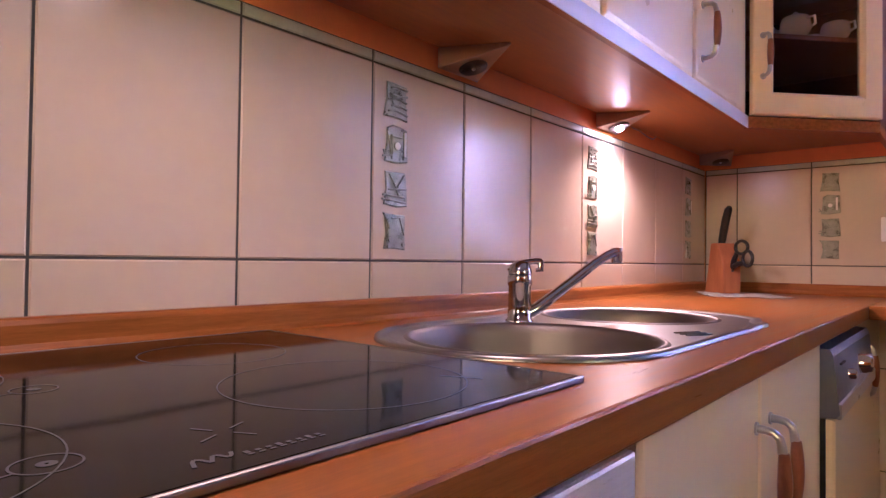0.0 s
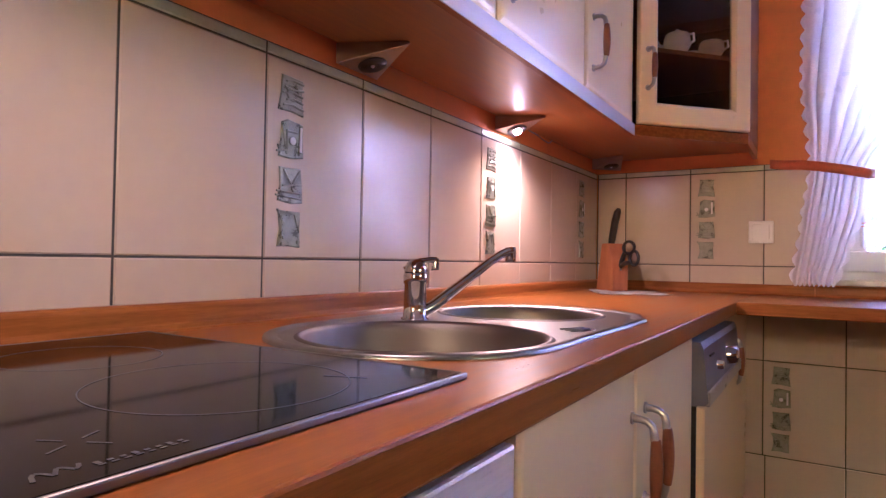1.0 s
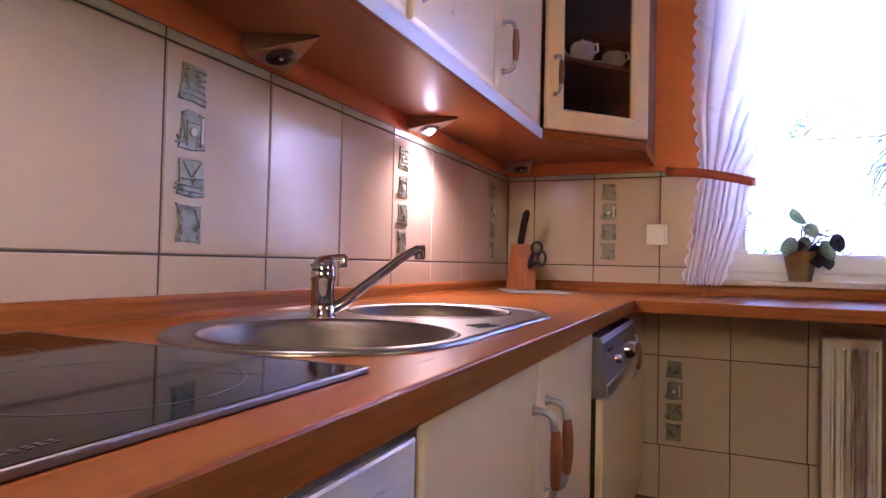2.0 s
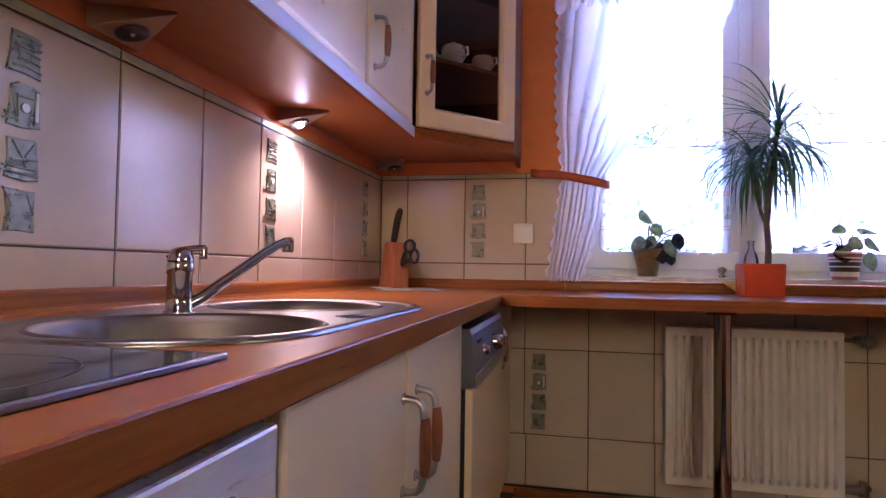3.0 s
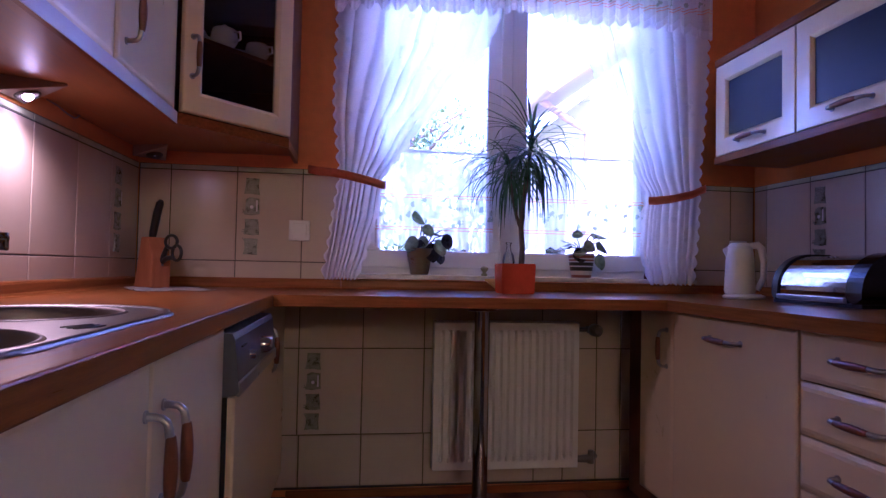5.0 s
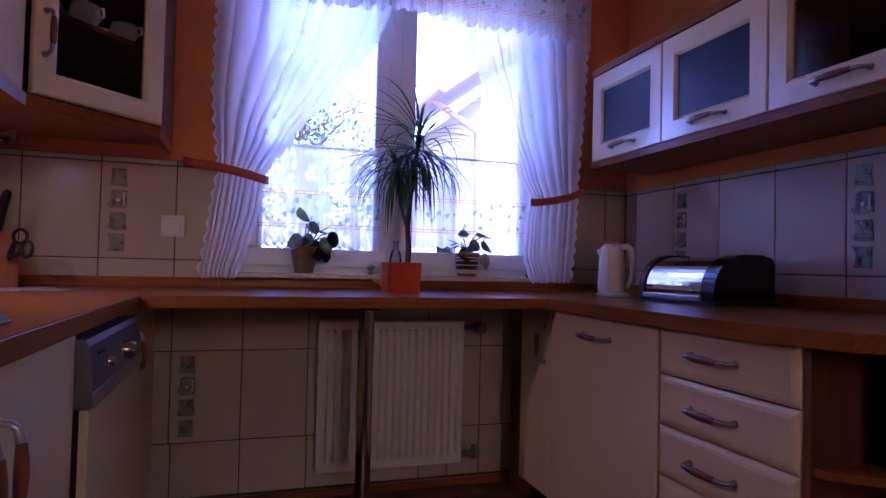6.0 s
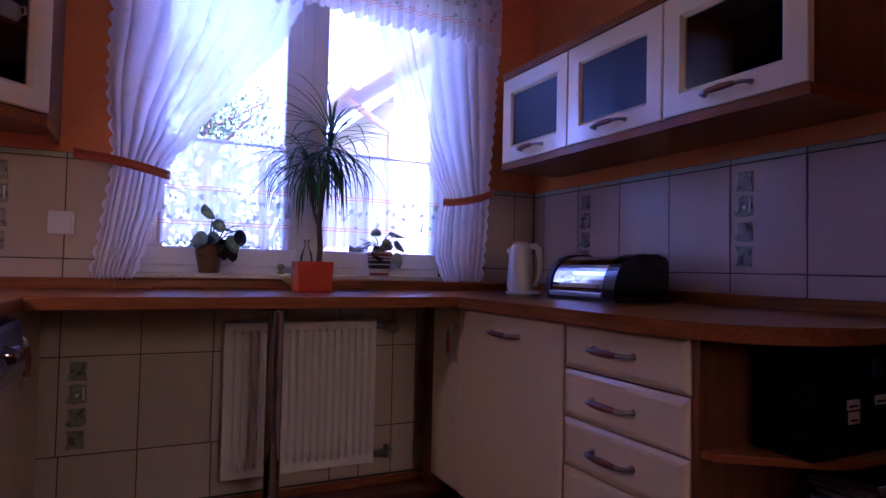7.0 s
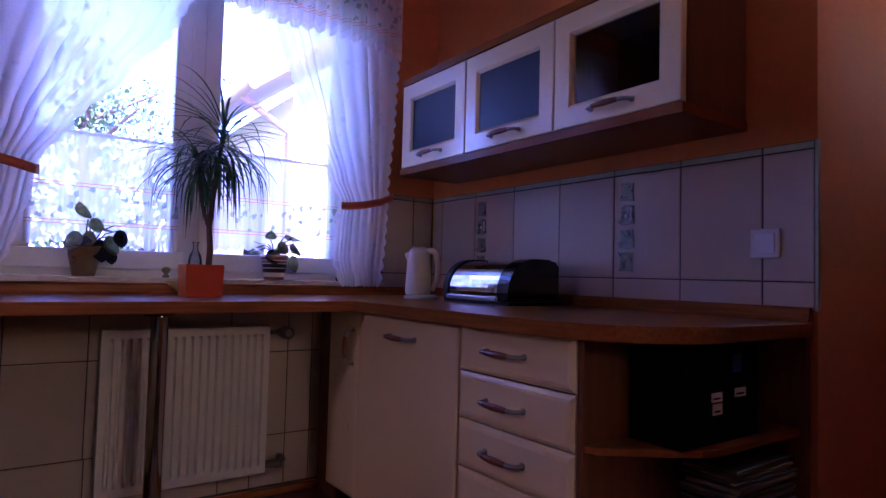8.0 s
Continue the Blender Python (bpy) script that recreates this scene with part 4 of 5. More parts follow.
            l.new(c.outputs[0], mm.inputs[0]); l.new(colour, mm.inputs[6]); colour = mm.outputs[2]
            mo = n.new("ShaderNodeMath"); mo.operation = "MAXIMUM"; l.new(c.outputs[0], mo.inputs[0]); l.new(opac, mo.inputs[1]); opac = mo.outputs[0]
    else:
        l.new(spot, mix.inputs[0])
    l.new(colour, df.inputs[0]); l.new(colour, tl.inputs[0])
    cl = n.new("ShaderNodeMapRange"); cl.inputs[1].default_value, cl.inputs[2].default_value = 0.3, 0.7
    cl.inputs[3].default_value, cl.inputs[4].default_value = clear - 0.04, clear + 0.04
    l.new(weave.outputs[0], cl.inputs[0])
    fin = n.new("ShaderNodeMath"); fin.operation = "MULTIPLY_ADD"; fin.inputs[1].default_value = -0.5; l.new(opac, fin.inputs[0]); l.new(cl.outputs[0], fin.inputs[2]); fin.use_clamp = True
    l.new(fin.outputs[0], b.inputs[0])
    return m


VOILE = cloth("white_voile", (0.93, 0.91, 0.95), 0.085)
CAFE = cloth("printed_net", (0.95, 0.93, 0.94), 0.18, (1.11, 1.245, (1.252, 1.240, 1.112, 1.100)))
VALANCE = cloth("printed_valance_voile", (0.92, 0.90, 0.90), 0.20, (2.075, 2.22, (2.068, 2.056)))
RIBBON = material("orange_satin_ribbon", (0.70, 0.20, 0.05), 0.35, vary=0.12, scale=12)


def interp(table, z):
    for (z0, v0), (z1, v1) in zip(table, table[1:]):
        if z0 >= z >= z1:
            t = (z0 - z) / (z0 - z1)
            t = t * t * (3 - 2 * t) * 0.4 + t * 0.6
            return v0 + (v1 - v0) * t
    return table[-1][1] if z < table[-1][0] else table[0][1]


def drape(outer, inner, z1, z0, y, folds, seed, sign):
    """A gathered sheer sheet between two edges given as (height, x) runs; its pleats lap over one another."""
    bm = bmesh.new()
    nu, nv = folds * 22, 96
    grid = []
    for i in range(nv + 1):
        z = z1 + (z0 - z1) * i / nv
        xo, xi = interp(outer, z), interp(inner, z)
        lace = abs(math.sin(math.pi * z / 0.056))
        wid = xi - xo
        tight = math.exp(-((z - 1.285) / 0.06) ** 2)
        row = []
        for k in range(nu + 1):
            u = k / nu
            ph = folds * (u + 0.050 * math.sin(5.2 * u + seed) + 0.030 * math.sin(11.0 * u + 2 * seed)) + 0.10 * math.sin(z * 4 + seed + 6 * u)
            deep = 0.55 + 0.45 * math.sin(2.7 * folds * u + seed)
            hem = min(1.0, 9 * min(u, 1 - u))
            lap = wid / folds / (2 * math.pi) * (0.30 + 0.60 * deep) * hem
            amp = (0.003 + 0.0075 * deep) * (1 - 0.45 * tight) * (0.25 + 0.75 * hem)
            zz = z - (0.012 * abs(math.sin(u * math.pi * 9)) if i == nv else 0)
            edge = sign * lace * (0.017 * max(0, 1 - u / 0.05) - 0.014 * max(0, 1 - (1 - u) / 0.05))
            row.append(bm.verts.new((xo + wid * u + lap * math.sin(2 * math.pi * ph) + edge, y + amp * math.cos(2 * math.pi * ph), zz)))
        grid.append(row)
    for a, b in zip(grid, grid[1:]):
        for k in range(nu): bm.faces.new((a[k], a[k + 1], b[k + 1], b[k]))
    return bm


def tieback(name_parent, pts, w=0.034):
    bm = bmesh.new()
    prev = None
    for p in pts:
        now = [bm.verts.new((p[0], p[1], p[2] - w / 2)), bm.verts.new((p[0], p[1] - 0.003, p[2])), bm.verts.new((p[0], p[1], p[2] + w / 2))]
        if prev:
            for k in range(2): bm.faces.new((prev[k], now[k], now[k + 1], prev[k + 1]))
        prev = now
    bmesh.ops.solidify(bm, geom=list(bm.faces), thickness=0.002)
    part("tieback", bm, RIBBON, name_parent, "orange satin tieback", True)


cur = thing("curtain", "sheer white curtain gathered by an orange tieback", "curtain", (0.85, -0.075, 0.89), "window curtains")
part("drape", drape([(2.28, 0.775), (1.6, 0.765), (1.29, 0.790), (1.1, 0.765), (0.895, 0.735)], [(2.28, 1.46), (2.0, 1.43), (1.85, 1.37), (1.65, 1.22), (1.45, 1.06), (1.29, 0.950), (1.15, 0.935), (1.02, 0.90), (0.895, 0.862)], 2.28, 0.895, -0.080, 9, 0.4, -1), VOILE, cur, "", True)
tieback(cur, [(0.655, -0.006, 1.332), (0.70, -0.03, 1.322), (0.76, -0.105, 1.308), (0.82, -0.128, 1.295), (0.90, -0.125, 1.278), (0.955, -0.105, 1.266), (0.972, -0.075, 1.268), (0.95, -0.035, 1.275)])
cur = thing("curtain", "sheer white curtain with scalloped edge and orange tieback", "curtain", (2.25, -0.075, 0.89), "window curtains")
part("drape", drape([(2.28, 2.372), (1.95, 2.362), (1.66, 2.348), (1.37, 2.326), (1.1, 2.316), (0.895, 2.300)], [(2.28, 1.66), (2.04, 1.745), (1.925, 1.794), (1.60, 1.917), (1.363, 2.035), (1.27, 2.090), (1.15, 2.075), (1.01, 2.068), (0.895, 2.105)], 2.28, 0.895, -0.080, 9, 1.7, 1), VOILE, cur, "", True)
tieback(cur, [(2.40, -0.006, 1.315), (2.38, -0.05, 1.312), (2.34, -0.11, 1.302), (2.27, -0.128, 1.272), (2.18, -0.125, 1.250), (2.115, -0.105, 1.242), (2.098, -0.075, 1.245), (2.12, -0.035, 1.255)])
cur = thing("curtain_valance", "gathered white valance printed with green sprigs and orange lines", "curtain", (1.55, -0.11, 1.97))
def valance_band(s0, s1, steps):
    bm = bmesh.new()
    prev = None
    for k in range(421):
        u = k / 420
        x = 0.752 + u * (2.362 - 0.752)
        edge = 2.004 - 0.042 * abs(2 * u - 1) ** 3 + 0.010 * math.sin(u * 17)
        zb = edge - 0.024 * abs(math.sin(math.pi * u * 29))
        f = 0.016 * math.sin(2 * math.pi * 26 * u + 2 * math.sin(9 * u)) + 0.007 * math.sin(2 * math.pi * 61 * u)
        now = []
        for i in range(steps + 1):
            t = s0 + (s1 - s0) * i / steps
            now.append(bm.verts.new((x, -0.128 + f * (1 - 0.6 * t ** 2), zb + (2.30 - zb) * t)))
        if prev:
            for i in range(steps): bm.faces.new((prev[i], now[i], now[i + 1], prev[i + 1]))
        prev = now
    return bm


part("lace_edge", valance_band(0.0, 0.10, 2), VOILE, cur, "scalloped white lace edge", True)
part("frill", valance_band(0.10, 1.0, 6), VALANCE, cur, "", True)
bm = bmesh.new(); tube(bm, [(0.70, -0.10, 2.305), (2.42, -0.10, 2.305)], 0.012, 12)
rod = thing("curtain_rod", "white curtain rod above the window", "curtain rod", (1.55, -0.1, 2.3)); part("rod", bm, PLASTIC, rod, "", True)
for x in (0.74, 2.38): part("bracket", B(x - 0.01, -0.10, 2.296, x + 0.01, 0.0085, 2.312), PLASTIC, rod)
for x0, x1 in ((0.935, 1.45), (1.565, 2.15)):
    cur = thing("cafe_curtain", "short net curtain with orange stripes on the lower pane", "curtain", ((x0 + x1) / 2, 0.07, 1.02), "cafe curtains")
    bm = bmesh.new(); prev = None
    for k in range(201):
        u = k / 200
        f = 0.006 * math.sin(2 * math.pi * 13 * u + 1.5 * math.sin(7 * u))
        zb = 1.030 - 0.012 * abs(math.sin(math.pi * u * 12)) + 0.012 * math.sin(5 * u)
        now = [bm.verts.new((x0 + (x1 - x0) * u, 0.070 + f * q, z)) for z, q in ((zb, 1.3), (1.12, 1.1), (1.25, 1.0), (1.38, 0.7), (1.437, 0.3), (1.450, 0.3))]
        if prev:
            for i in range(5): bm.faces.new((prev[i], now[i], now[i + 1], prev[i + 1]))
        prev = now
    part("net", bm, CAFE, cur, "", True)
    bm = bmesh.new(); tube(bm, [(x0 - 0.01, 0.074, 1.440), (x1 + 0.01, 0.074, 1.440)], 0.004, 8)
    part("rod", bm, PLASTIC, cur, "", True)

# ---- plants ----
def leaf_material(name, a, b, scale=20):
    m = material(name, a, 0.28, second=b, scale=scale, vary=0.2)
    n, l = m.node_tree.nodes, m.node_tree.links
    tl = n.new("ShaderNodeBsdfTranslucent"); tl.inputs[0].default_value = (a[0] * 1.2, a[1] * 1.4, a[2] * 0.8, 1)
    mx = n.new("ShaderNodeMixShader"); mx.inputs[0].default_value = 0.22
    l.new(n["Principled BSDF"].outputs[0], mx.inputs[1]); l.new(tl.outputs[0], mx.inputs[2]); l.new(mx.outputs[0], n["Material Output"].inputs[0])
    return m


DRAC = leaf_material("dracaena_leaf", (0.075, 0.155, 0.075), (0.03, 0.07, 0.034))
PEP = leaf_material("variegated_round_leaf", (0.42, 0.45, 0.30), (0.17, 0.15, 0.11), 45)
PEPD = leaf_material("dark_purple_leaf", (0.05, 0.04, 0.055), (0.02, 0.02, 0.025), 45)
BARK = material("grey_brown_stem", (0.16, 0.11, 0.075), 0.8, second=(0.08, 0.055, 0.04), scale=40, bump=0.5)
SOIL = material("dark_potting_soil", (0.03, 0.02, 0.014), 0.95, bump=0.8)


def blade(bm, base, az, rise, length, width, droop, rnd):
    """One long arching leaf, folded along its midrib."""
    d = Vector((math.cos(az), math.sin(az), 0)); side = Vector((-d.y, d.x, 0))
    p, e = Vector(base), rise
    prev, n = None, 9
    for k in range(n + 1):
        t = k / n
        w = width * (math.sin(math.pi * min(1, 0.12 + t * 0.9)) ** 0.7) * (1 - t ** 3 * 0.6)
        if k == n: w = 0.0004
        up = Vector((-d.x * math.sin(e), -d.y * math.sin(e), math.cos(e)))
        now = [bm.verts.new(p - side * w + up * w * 0.35), bm.verts.new(p), bm.verts.new(p + side * w + up * w * 0.35)]
        if prev:
            bm.faces.new((prev[0], prev[1], now[1], now[0])); bm.faces.new((prev[1], prev[2], now[2], now[1]))
        prev = now
        p = p + (d * math.cos(e) + Vector((0, 0, math.sin(e)))) * (length / n)
        e -= droop / n * (0.5 + t)
        e = max(e, -1.5)


PX, PY = 1.484, -0.225
pl = thing("dracaena_plant", "tall dracaena with drooping narrow green leaves", "plant", (PX, PY, 0.95))
bm = bmesh.new()
tube(bm, [(PX + 0.015, PY, 0.93), (PX + 0.02, PY + 0.004, 1.02), (PX + 0.012, PY, 1.10), (PX + 0.020, PY - 0.004, 1.20), (PX + 0.036, PY, 1.32), (PX + 0.044, PY, 1.41), (PX + 0.05, PY, 1.47)], [0.012, 0.011, 0.010, 0.009, 0.008, 0.008, 0.006], 10)
tube(bm, [(PX + 0.013, PY, 1.09), (PX - 0.006, PY + 0.006, 1.15), (PX - 0.022, PY + 0.01, 1.22), (PX - 0.030, PY + 0.012, 1.32), (PX - 0.034, PY + 0.012, 1.37)], [0.007, 0.0065, 0.006, 0.006, 0.005], 8)
part("trunk", bm, BARK, pl, "", True)
rnd = random.Random(11)
for (hx, hy, hz), count, low, high, lmin, lmax, bend in (((PX + 0.05, PY, 1.47), 24, 0.10, 1.25, 0.26, 0.38, 1.6), ((PX + 0.048, PY, 1.42), 44, -0.4, 0.7, 0.27, 0.38, 2.4), ((PX + 0.044, PY, 1.39), 34, -1.0, 0.1, 0.20, 0.30, 2.2), ((PX - 0.034, PY + 0.012, 1.36), 40, -0.2, 0.9, 0.23, 0.34, 2.4), ((PX - 0.034, PY + 0.012, 1.33), 30, -0.9, 0.3, 0.18, 0.27, 2.2)):
    for i in range(count):
        bm = bmesh.new()
        az = i * 2.399 + rnd.uniform(-0.3, 0.3)
        rise = rnd.uniform(low, high)
        blade(bm, (hx, hy, hz - rnd.uniform(0, 0.04)), az, rise, rnd.uniform(lmin, lmax), rnd.uniform(0.0036, 0.0062), bend * rnd.uniform(0.6, 1.25), rnd)
        part("leaf", bm, DRAC, pl, "", True)
for az, rise, length, droop in ((0.05, 0.12, 0.36, 0.5), (2.75, 0.62, 0.26, 0.35), (3.2, 0.35, 0.30, 0.9), (0.5, 0.9, 0.25, 0.6), (1.6, 1.3, 0.22, 0.3)):
    bm = bmesh.new(); blade(bm, (PX + 0.05, PY, 1.475), az, rise, length, 0.006, droop, rnd); part("leaf", bm, DRAC, pl, "", True)

OGLAZE = material("orange_glazed_ceramic", (0.62, 0.085, 0.006), 0.12, vary=0.08, scale=14, coat=0.15)
pot = thing("square_flower_pot", "glossy orange square ceramic flower pot on the worktop", "flower pot", (1.474, PY, CT))
bm = bmesh.new()
def sq(r, z): return [bm.verts.new((1.474 + r * a, PY + r * b, z)) for a, b in ((-1, -1), (1, -1), (1, 1), (-1, 1))]
rs = [sq(0.063, CT + 0.0005), sq(0.0665, CT + 0.116), sq(0.0615, CT + 0.117), sq(0.059, CT + 0.085)]
for a, b in zip(rs, rs[1:]):
    for k in range(4): bm.faces.new((a[k], a[(k + 1) % 4], b[(k + 1) % 4], b[k]))
bm.faces.new(rs[0][::-1])
bmesh.ops.bevel(bm, geom=list(bm.edges), offset=0.004, segments=2, affect="EDGES")
part("shell", bm, OGLAZE, pot)
part("soil", B(1.474 - 0.0595, PY - 0.0595, CT + 0.075, 1.474 + 0.0595, PY + 0.0595, CT + 0.096), SOIL, pot)


def round_leaf(bm, p, az, tilt, r):
    """A thick cupped round leaf with a pointed tip."""
    m = Matrix.Translation(p) @ Matrix.Rotation(az, 4, "Z") @ Matrix.Rotation(tilt, 4, "Y")
    mid = bm.verts.new(m @ Vector((r, 0, -0.15 * r)))
    prev, first = None, None
    for k in range(18):
        a = 2 * math.pi * k / 18
        q = r * (1.0 + (0.22 if k == 0 else 0.06 if k in (1, 17) else 0))
        v = bm.verts.new(m @ Vector((r + q * math.cos(a), 0.86 * q * math.sin(a), 0.12 * r * math.cos(2 * a))))
        if prev: bm.faces.new((mid, prev, v))
        else: first = v
        prev = v
    bm.faces.new((mid, prev, first))
    bmesh.ops.solidify(bm, geom=list(bm.faces), thickness=0.0012)


def small_plant(x, y, z, leaves, label):
    pl = thing("potted_plant", label, "plant", (x, y, z), "windowsill plants")
    rnd = random.Random(int(x * 100))
    more = [(rnd.uniform(-0.06, 0.09), rnd.uniform(0.0, 0.07), rnd.uniform(0.016, 0.023), rnd.uniform(0, 6.28), rnd.uniform(0.2, 1.3), rnd.random() < 0.3) for _ in range(3)]
    for dx, dz, r, az, tilt, dark in leaves + more:
        dx, dz, r = dx * 1.15, dz * 1.15, r * 1.42
        tip = Vector((x + dx * 0.8, y - 0.02 - 0.02 * abs(dx) * 5 * (1 if dark else -0.5), z + dz))
        bm = bmesh.new(); tube(bm, [(x + dx * 0.1, y, z - 0.02), (x + dx * 0.45, y - 0.01, z + dz * 0.75), tuple(tip)], [0.003, 0.0025, 0.002], 6)
        st = part("stalk", bm, BARK, pl, "", True)
        bm = bmesh.new(); round_leaf(bm, tip, az, tilt, r)
        part("leaf", bm, PEPD if dark else PEP, st, "", True)


GP, SP = (1.126, 0.035), (1.842, 0.035)
small_plant(GP[0], GP[1], 1.018, [(-0.07, 0.005, 0.018, 3.3, 0.5, 0), (-0.035, 0.045, 0.026, 4.2, 1.1, 0), (0.005, 0.085, 0.026, 2.2, -0.9, 0), (0.03, 0.09, 0.022, 4.9, 1.0, 0), (0.045, 0.06, 0.024, 0.3, 0.2, 1), (0.05, 0.02, 0.028, 4.9, 1.3, 1), (0.085, 0.035, 0.026, 5.2, 1.2, 0), (0.12, 0.055, 0.022, 5.0, 1.4, 1), (0.09, -0.01, 0.018, 4.9, 1.4, 1), (0.0, 0.03, 0.022, 3.9, 0.8, 1), (0.10, 0.07, 0.018, 0.2, -0.2, 0)], "houseplant with round dark and silvery leaves on the sill")
small_plant(SP[0], SP[1], 1.014, [(-0.055, 0.025, 0.020, 3.4, 0.3, 0), (-0.03, 0.055, 0.020, 4.4, -0.6, 0), (-0.02, 0.020, 0.026, 4.6, 1.0, 1), (0.025, 0.050, 0.022, 4.8, 1.0, 0), (0.045, 0.075, 0.034, 0.3, 0.25, 0), (0.075, 0.045, 0.024, 5.2, 0.9, 0), (0.085, 0.0, 0.024, 5.0, 1.4, 0), (0.015, 0.03, 0.020, 4.4, 0.6, 0), (-0.045, 0.04, 0.020, 3.0, -0.1, 1)], "houseplant with pale round leaves on the sill")
GREENGLAZE = material("mottled_green_brown_glaze", (0.20, 0.20, 0.09), 0.3, second=(0.20, 0.10, 0.04), scale=14)
pot = thing("flower_pot", "mottled green-brown tapered pot on the windowsill", "flower pot", (GP[0], GP[1], 0.907), "windowsill pots")
bm = bmesh.new(); lathe(bm, GP[0], GP[1], [(0.036, 0.9078), (0.038, 0.911), (0.056, 1.012), (0.060, 1.015), (0.060, 1.019), (0.054, 1.019), (0.051, 1.005)], 28)
part("shell", bm, GREENGLAZE, pot, "", True)
STRIPES = [material("brick_red_glaze", (0.30, 0.09, 0.05), 0.3), material("cream_glaze", (0.66, 0.58, 0.44), 0.3), material("black_brown_glaze", (0.03, 0.025, 0.025), 0.3), material("white_glaze", (0.75, 0.73, 0.70), 0.3)]
pot = thing("flower_pot", "round pot with red, cream and black stripes on the windowsill", "flower pot", (SP[0], SP[1], 0.907), "windowsill pots")
zs = [0.9078, 0.920, 0.938, 0.955, 0.960, 0.975, 0.980, 0.988, 0.993, 1.006, 1.014]
for k in range(len(zs) - 1):
    bm = bmesh.new()
    def rr(z): return 0.042 + 0.016 * ((z - 0.9078) / 0.106) ** 0.8
    lathe(bm, SP[0], SP[1], [(rr(zs[k]), zs[k]), (rr(zs[k + 1]), zs[k + 1])] if k < len(zs) - 2 else [(rr(zs[k]), zs[k]), (rr(zs[k + 1]) + 0.001, zs[k + 1]), (0.050, zs[k + 1]), (0.048, zs[k])], 28, k == 0)
    part("stripe", bm, STRIPES[(0, 1, 2, 3, 2, 3, 0, 3, 0, 3)[k]], pot, "", True)

YEL = material("yellow_glaze", (0.68, 0.50, 0.12), 0.25)
dish = thing("yellow_dish", "yellow ceramic dish behind the orange pot", "dish", (1.475, -0.085, CT))
bm = bmesh.new(); lathe(bm, 1.475, -0.078, [(0.03, CT + 0.0005), (0.034, CT + 0.006), (0.075, CT + 0.034), (0.092, CT + 0.052), (0.089, CT + 0.053), (0.07, CT + 0.036), (0.02, CT + 0.010)], 32)
bmesh.ops.transform(bm, matrix=Matrix.Scale(0.6, 4, (0, 1, 0)), verts=bm.verts, space=Matrix.Translation((0, 0.078, 0)))
part("bowl", bm, YEL, dish, "", True)
GLASS = glass_material("clear_bottle_glass", (0.93, 0.95, 0.96), 0.02, 0.12)
bot = thing("glass_bottle", "small clear glass bottle on the windowsill", "bottle", (1.512, 0.03, 0.907))
bm = bmesh.new(); lathe(bm, 1.512, 0.03, [(0.026, 0.908), (0.027, 0.912), (0.027, 0.975), (0.022, 1.0), (0.011, 1.02), (0.010, 1.045), (0.013, 1.047), (0.013, 1.054), (0.009, 1.054)], 24)
part("glass", bm, GLASS, bot, "", True)
fig = thing("small_ornament", "small greenish ornament on the windowsill", "ornament", (1.40, 0.0, 0.907))
bm = bmesh.new(); lathe(bm, 1.40, 0.0, [(0.012, 0.9075), (0.014, 0.914), (0.007, 0.922), (0.015, 0.932), (0.018, 0.940), (0.010, 0.948), (0.003, 0.950)], 14)
part("body", bm, material("mossy_glaze", (0.22, 0.22, 0.10), 0.4), fig, "", True)
peg = thing("small_ornament", "small dark red knob lying on the sill end", "ornament", (2.13, -0.005, 0.907))
bm = bmesh.new(); lathe(bm, 2.13, -0.005, [(0.012, 0.9075), (0.014, 0.916), (0.010, 0.932), (0.004, 0.937)], 14)
part("body", bm, material("dark_red_lacquer", (0.12, 0.03, 0.03), 0.4), peg, "", True)

# ---- things on the worktops ----
BLOCKWOOD = material("beech_knife_block", (0.46, 0.17, 0.045), 0.4, second=(0.36, 0.12, 0.03), scale=8, stretch=(6, 6, 1))
kb = thing("knife_block", "slanting wooden knife block with a black-handled knife", "knife block", (0.12, -0.17, CT))
KM = Matrix.Translation((0.118, -0.175, CT + 0.001)) @ Matrix.Rotation(radians(-38), 4, "Z")
bm = bmesh.new()
side = [(-0.055, 0.0), (0.055, 0.0), (0.055, 0.105), (0.022, 0.185), (-0.020, 0.185)]
lo = [bm.verts.new((x, -0.036, z)) for x, z in side]; hi = [bm.verts.new((x, 0.036, z)) for x, z in side]
bm.faces.new(lo); bm.faces.new(hi[::-1])
for k in range(5): bm.faces.new((lo[k], hi[k], hi[(k + 1) % 5], lo[(k + 1) % 5]))
bmesh.ops.bevel(bm, geom=list(bm.edges), offset=0.003, segments=2, affect="EDGES")
part("block", put(bm, KM), BLOCKWOOD, kb)
for x, y, ln in ((0.002, -0.006, 0.128),):
    bm = bmesh.new(); tube(bm, [(x, y, 0.180), (x + 0.004, y, 0.20), (x + ln * 0.18, y, 0.20 + ln * 0.55), (x + ln * 0.30, y, 0.19 + ln * 0.92), (x + ln * 0.36, y, 0.19 + ln)], [0.012, 0.014, 0.0145, 0.0135, 0.008], 12)
    part("knife_handle", put(bm, KM), BLACK, kb, "black knife handle", True)
sc = thing("scissors", "black-handled kitchen scissors hanging in the knife block", "scissors", (0.17, -0.2, CT + 0.1))
bm = bmesh.new()
for cx, cz, rx, rz in ((0.104, 0.168, 0.033, 0.023), (0.136, 0.128, 0.025, 0.027)):
    run = [(cx + rx * math.cos(a), 0.0, cz + rz * math.sin(a)) for a in (2 * math.pi * k / 18 for k in range(19))]
    tube(bm, run, 0.0058, 8, False)
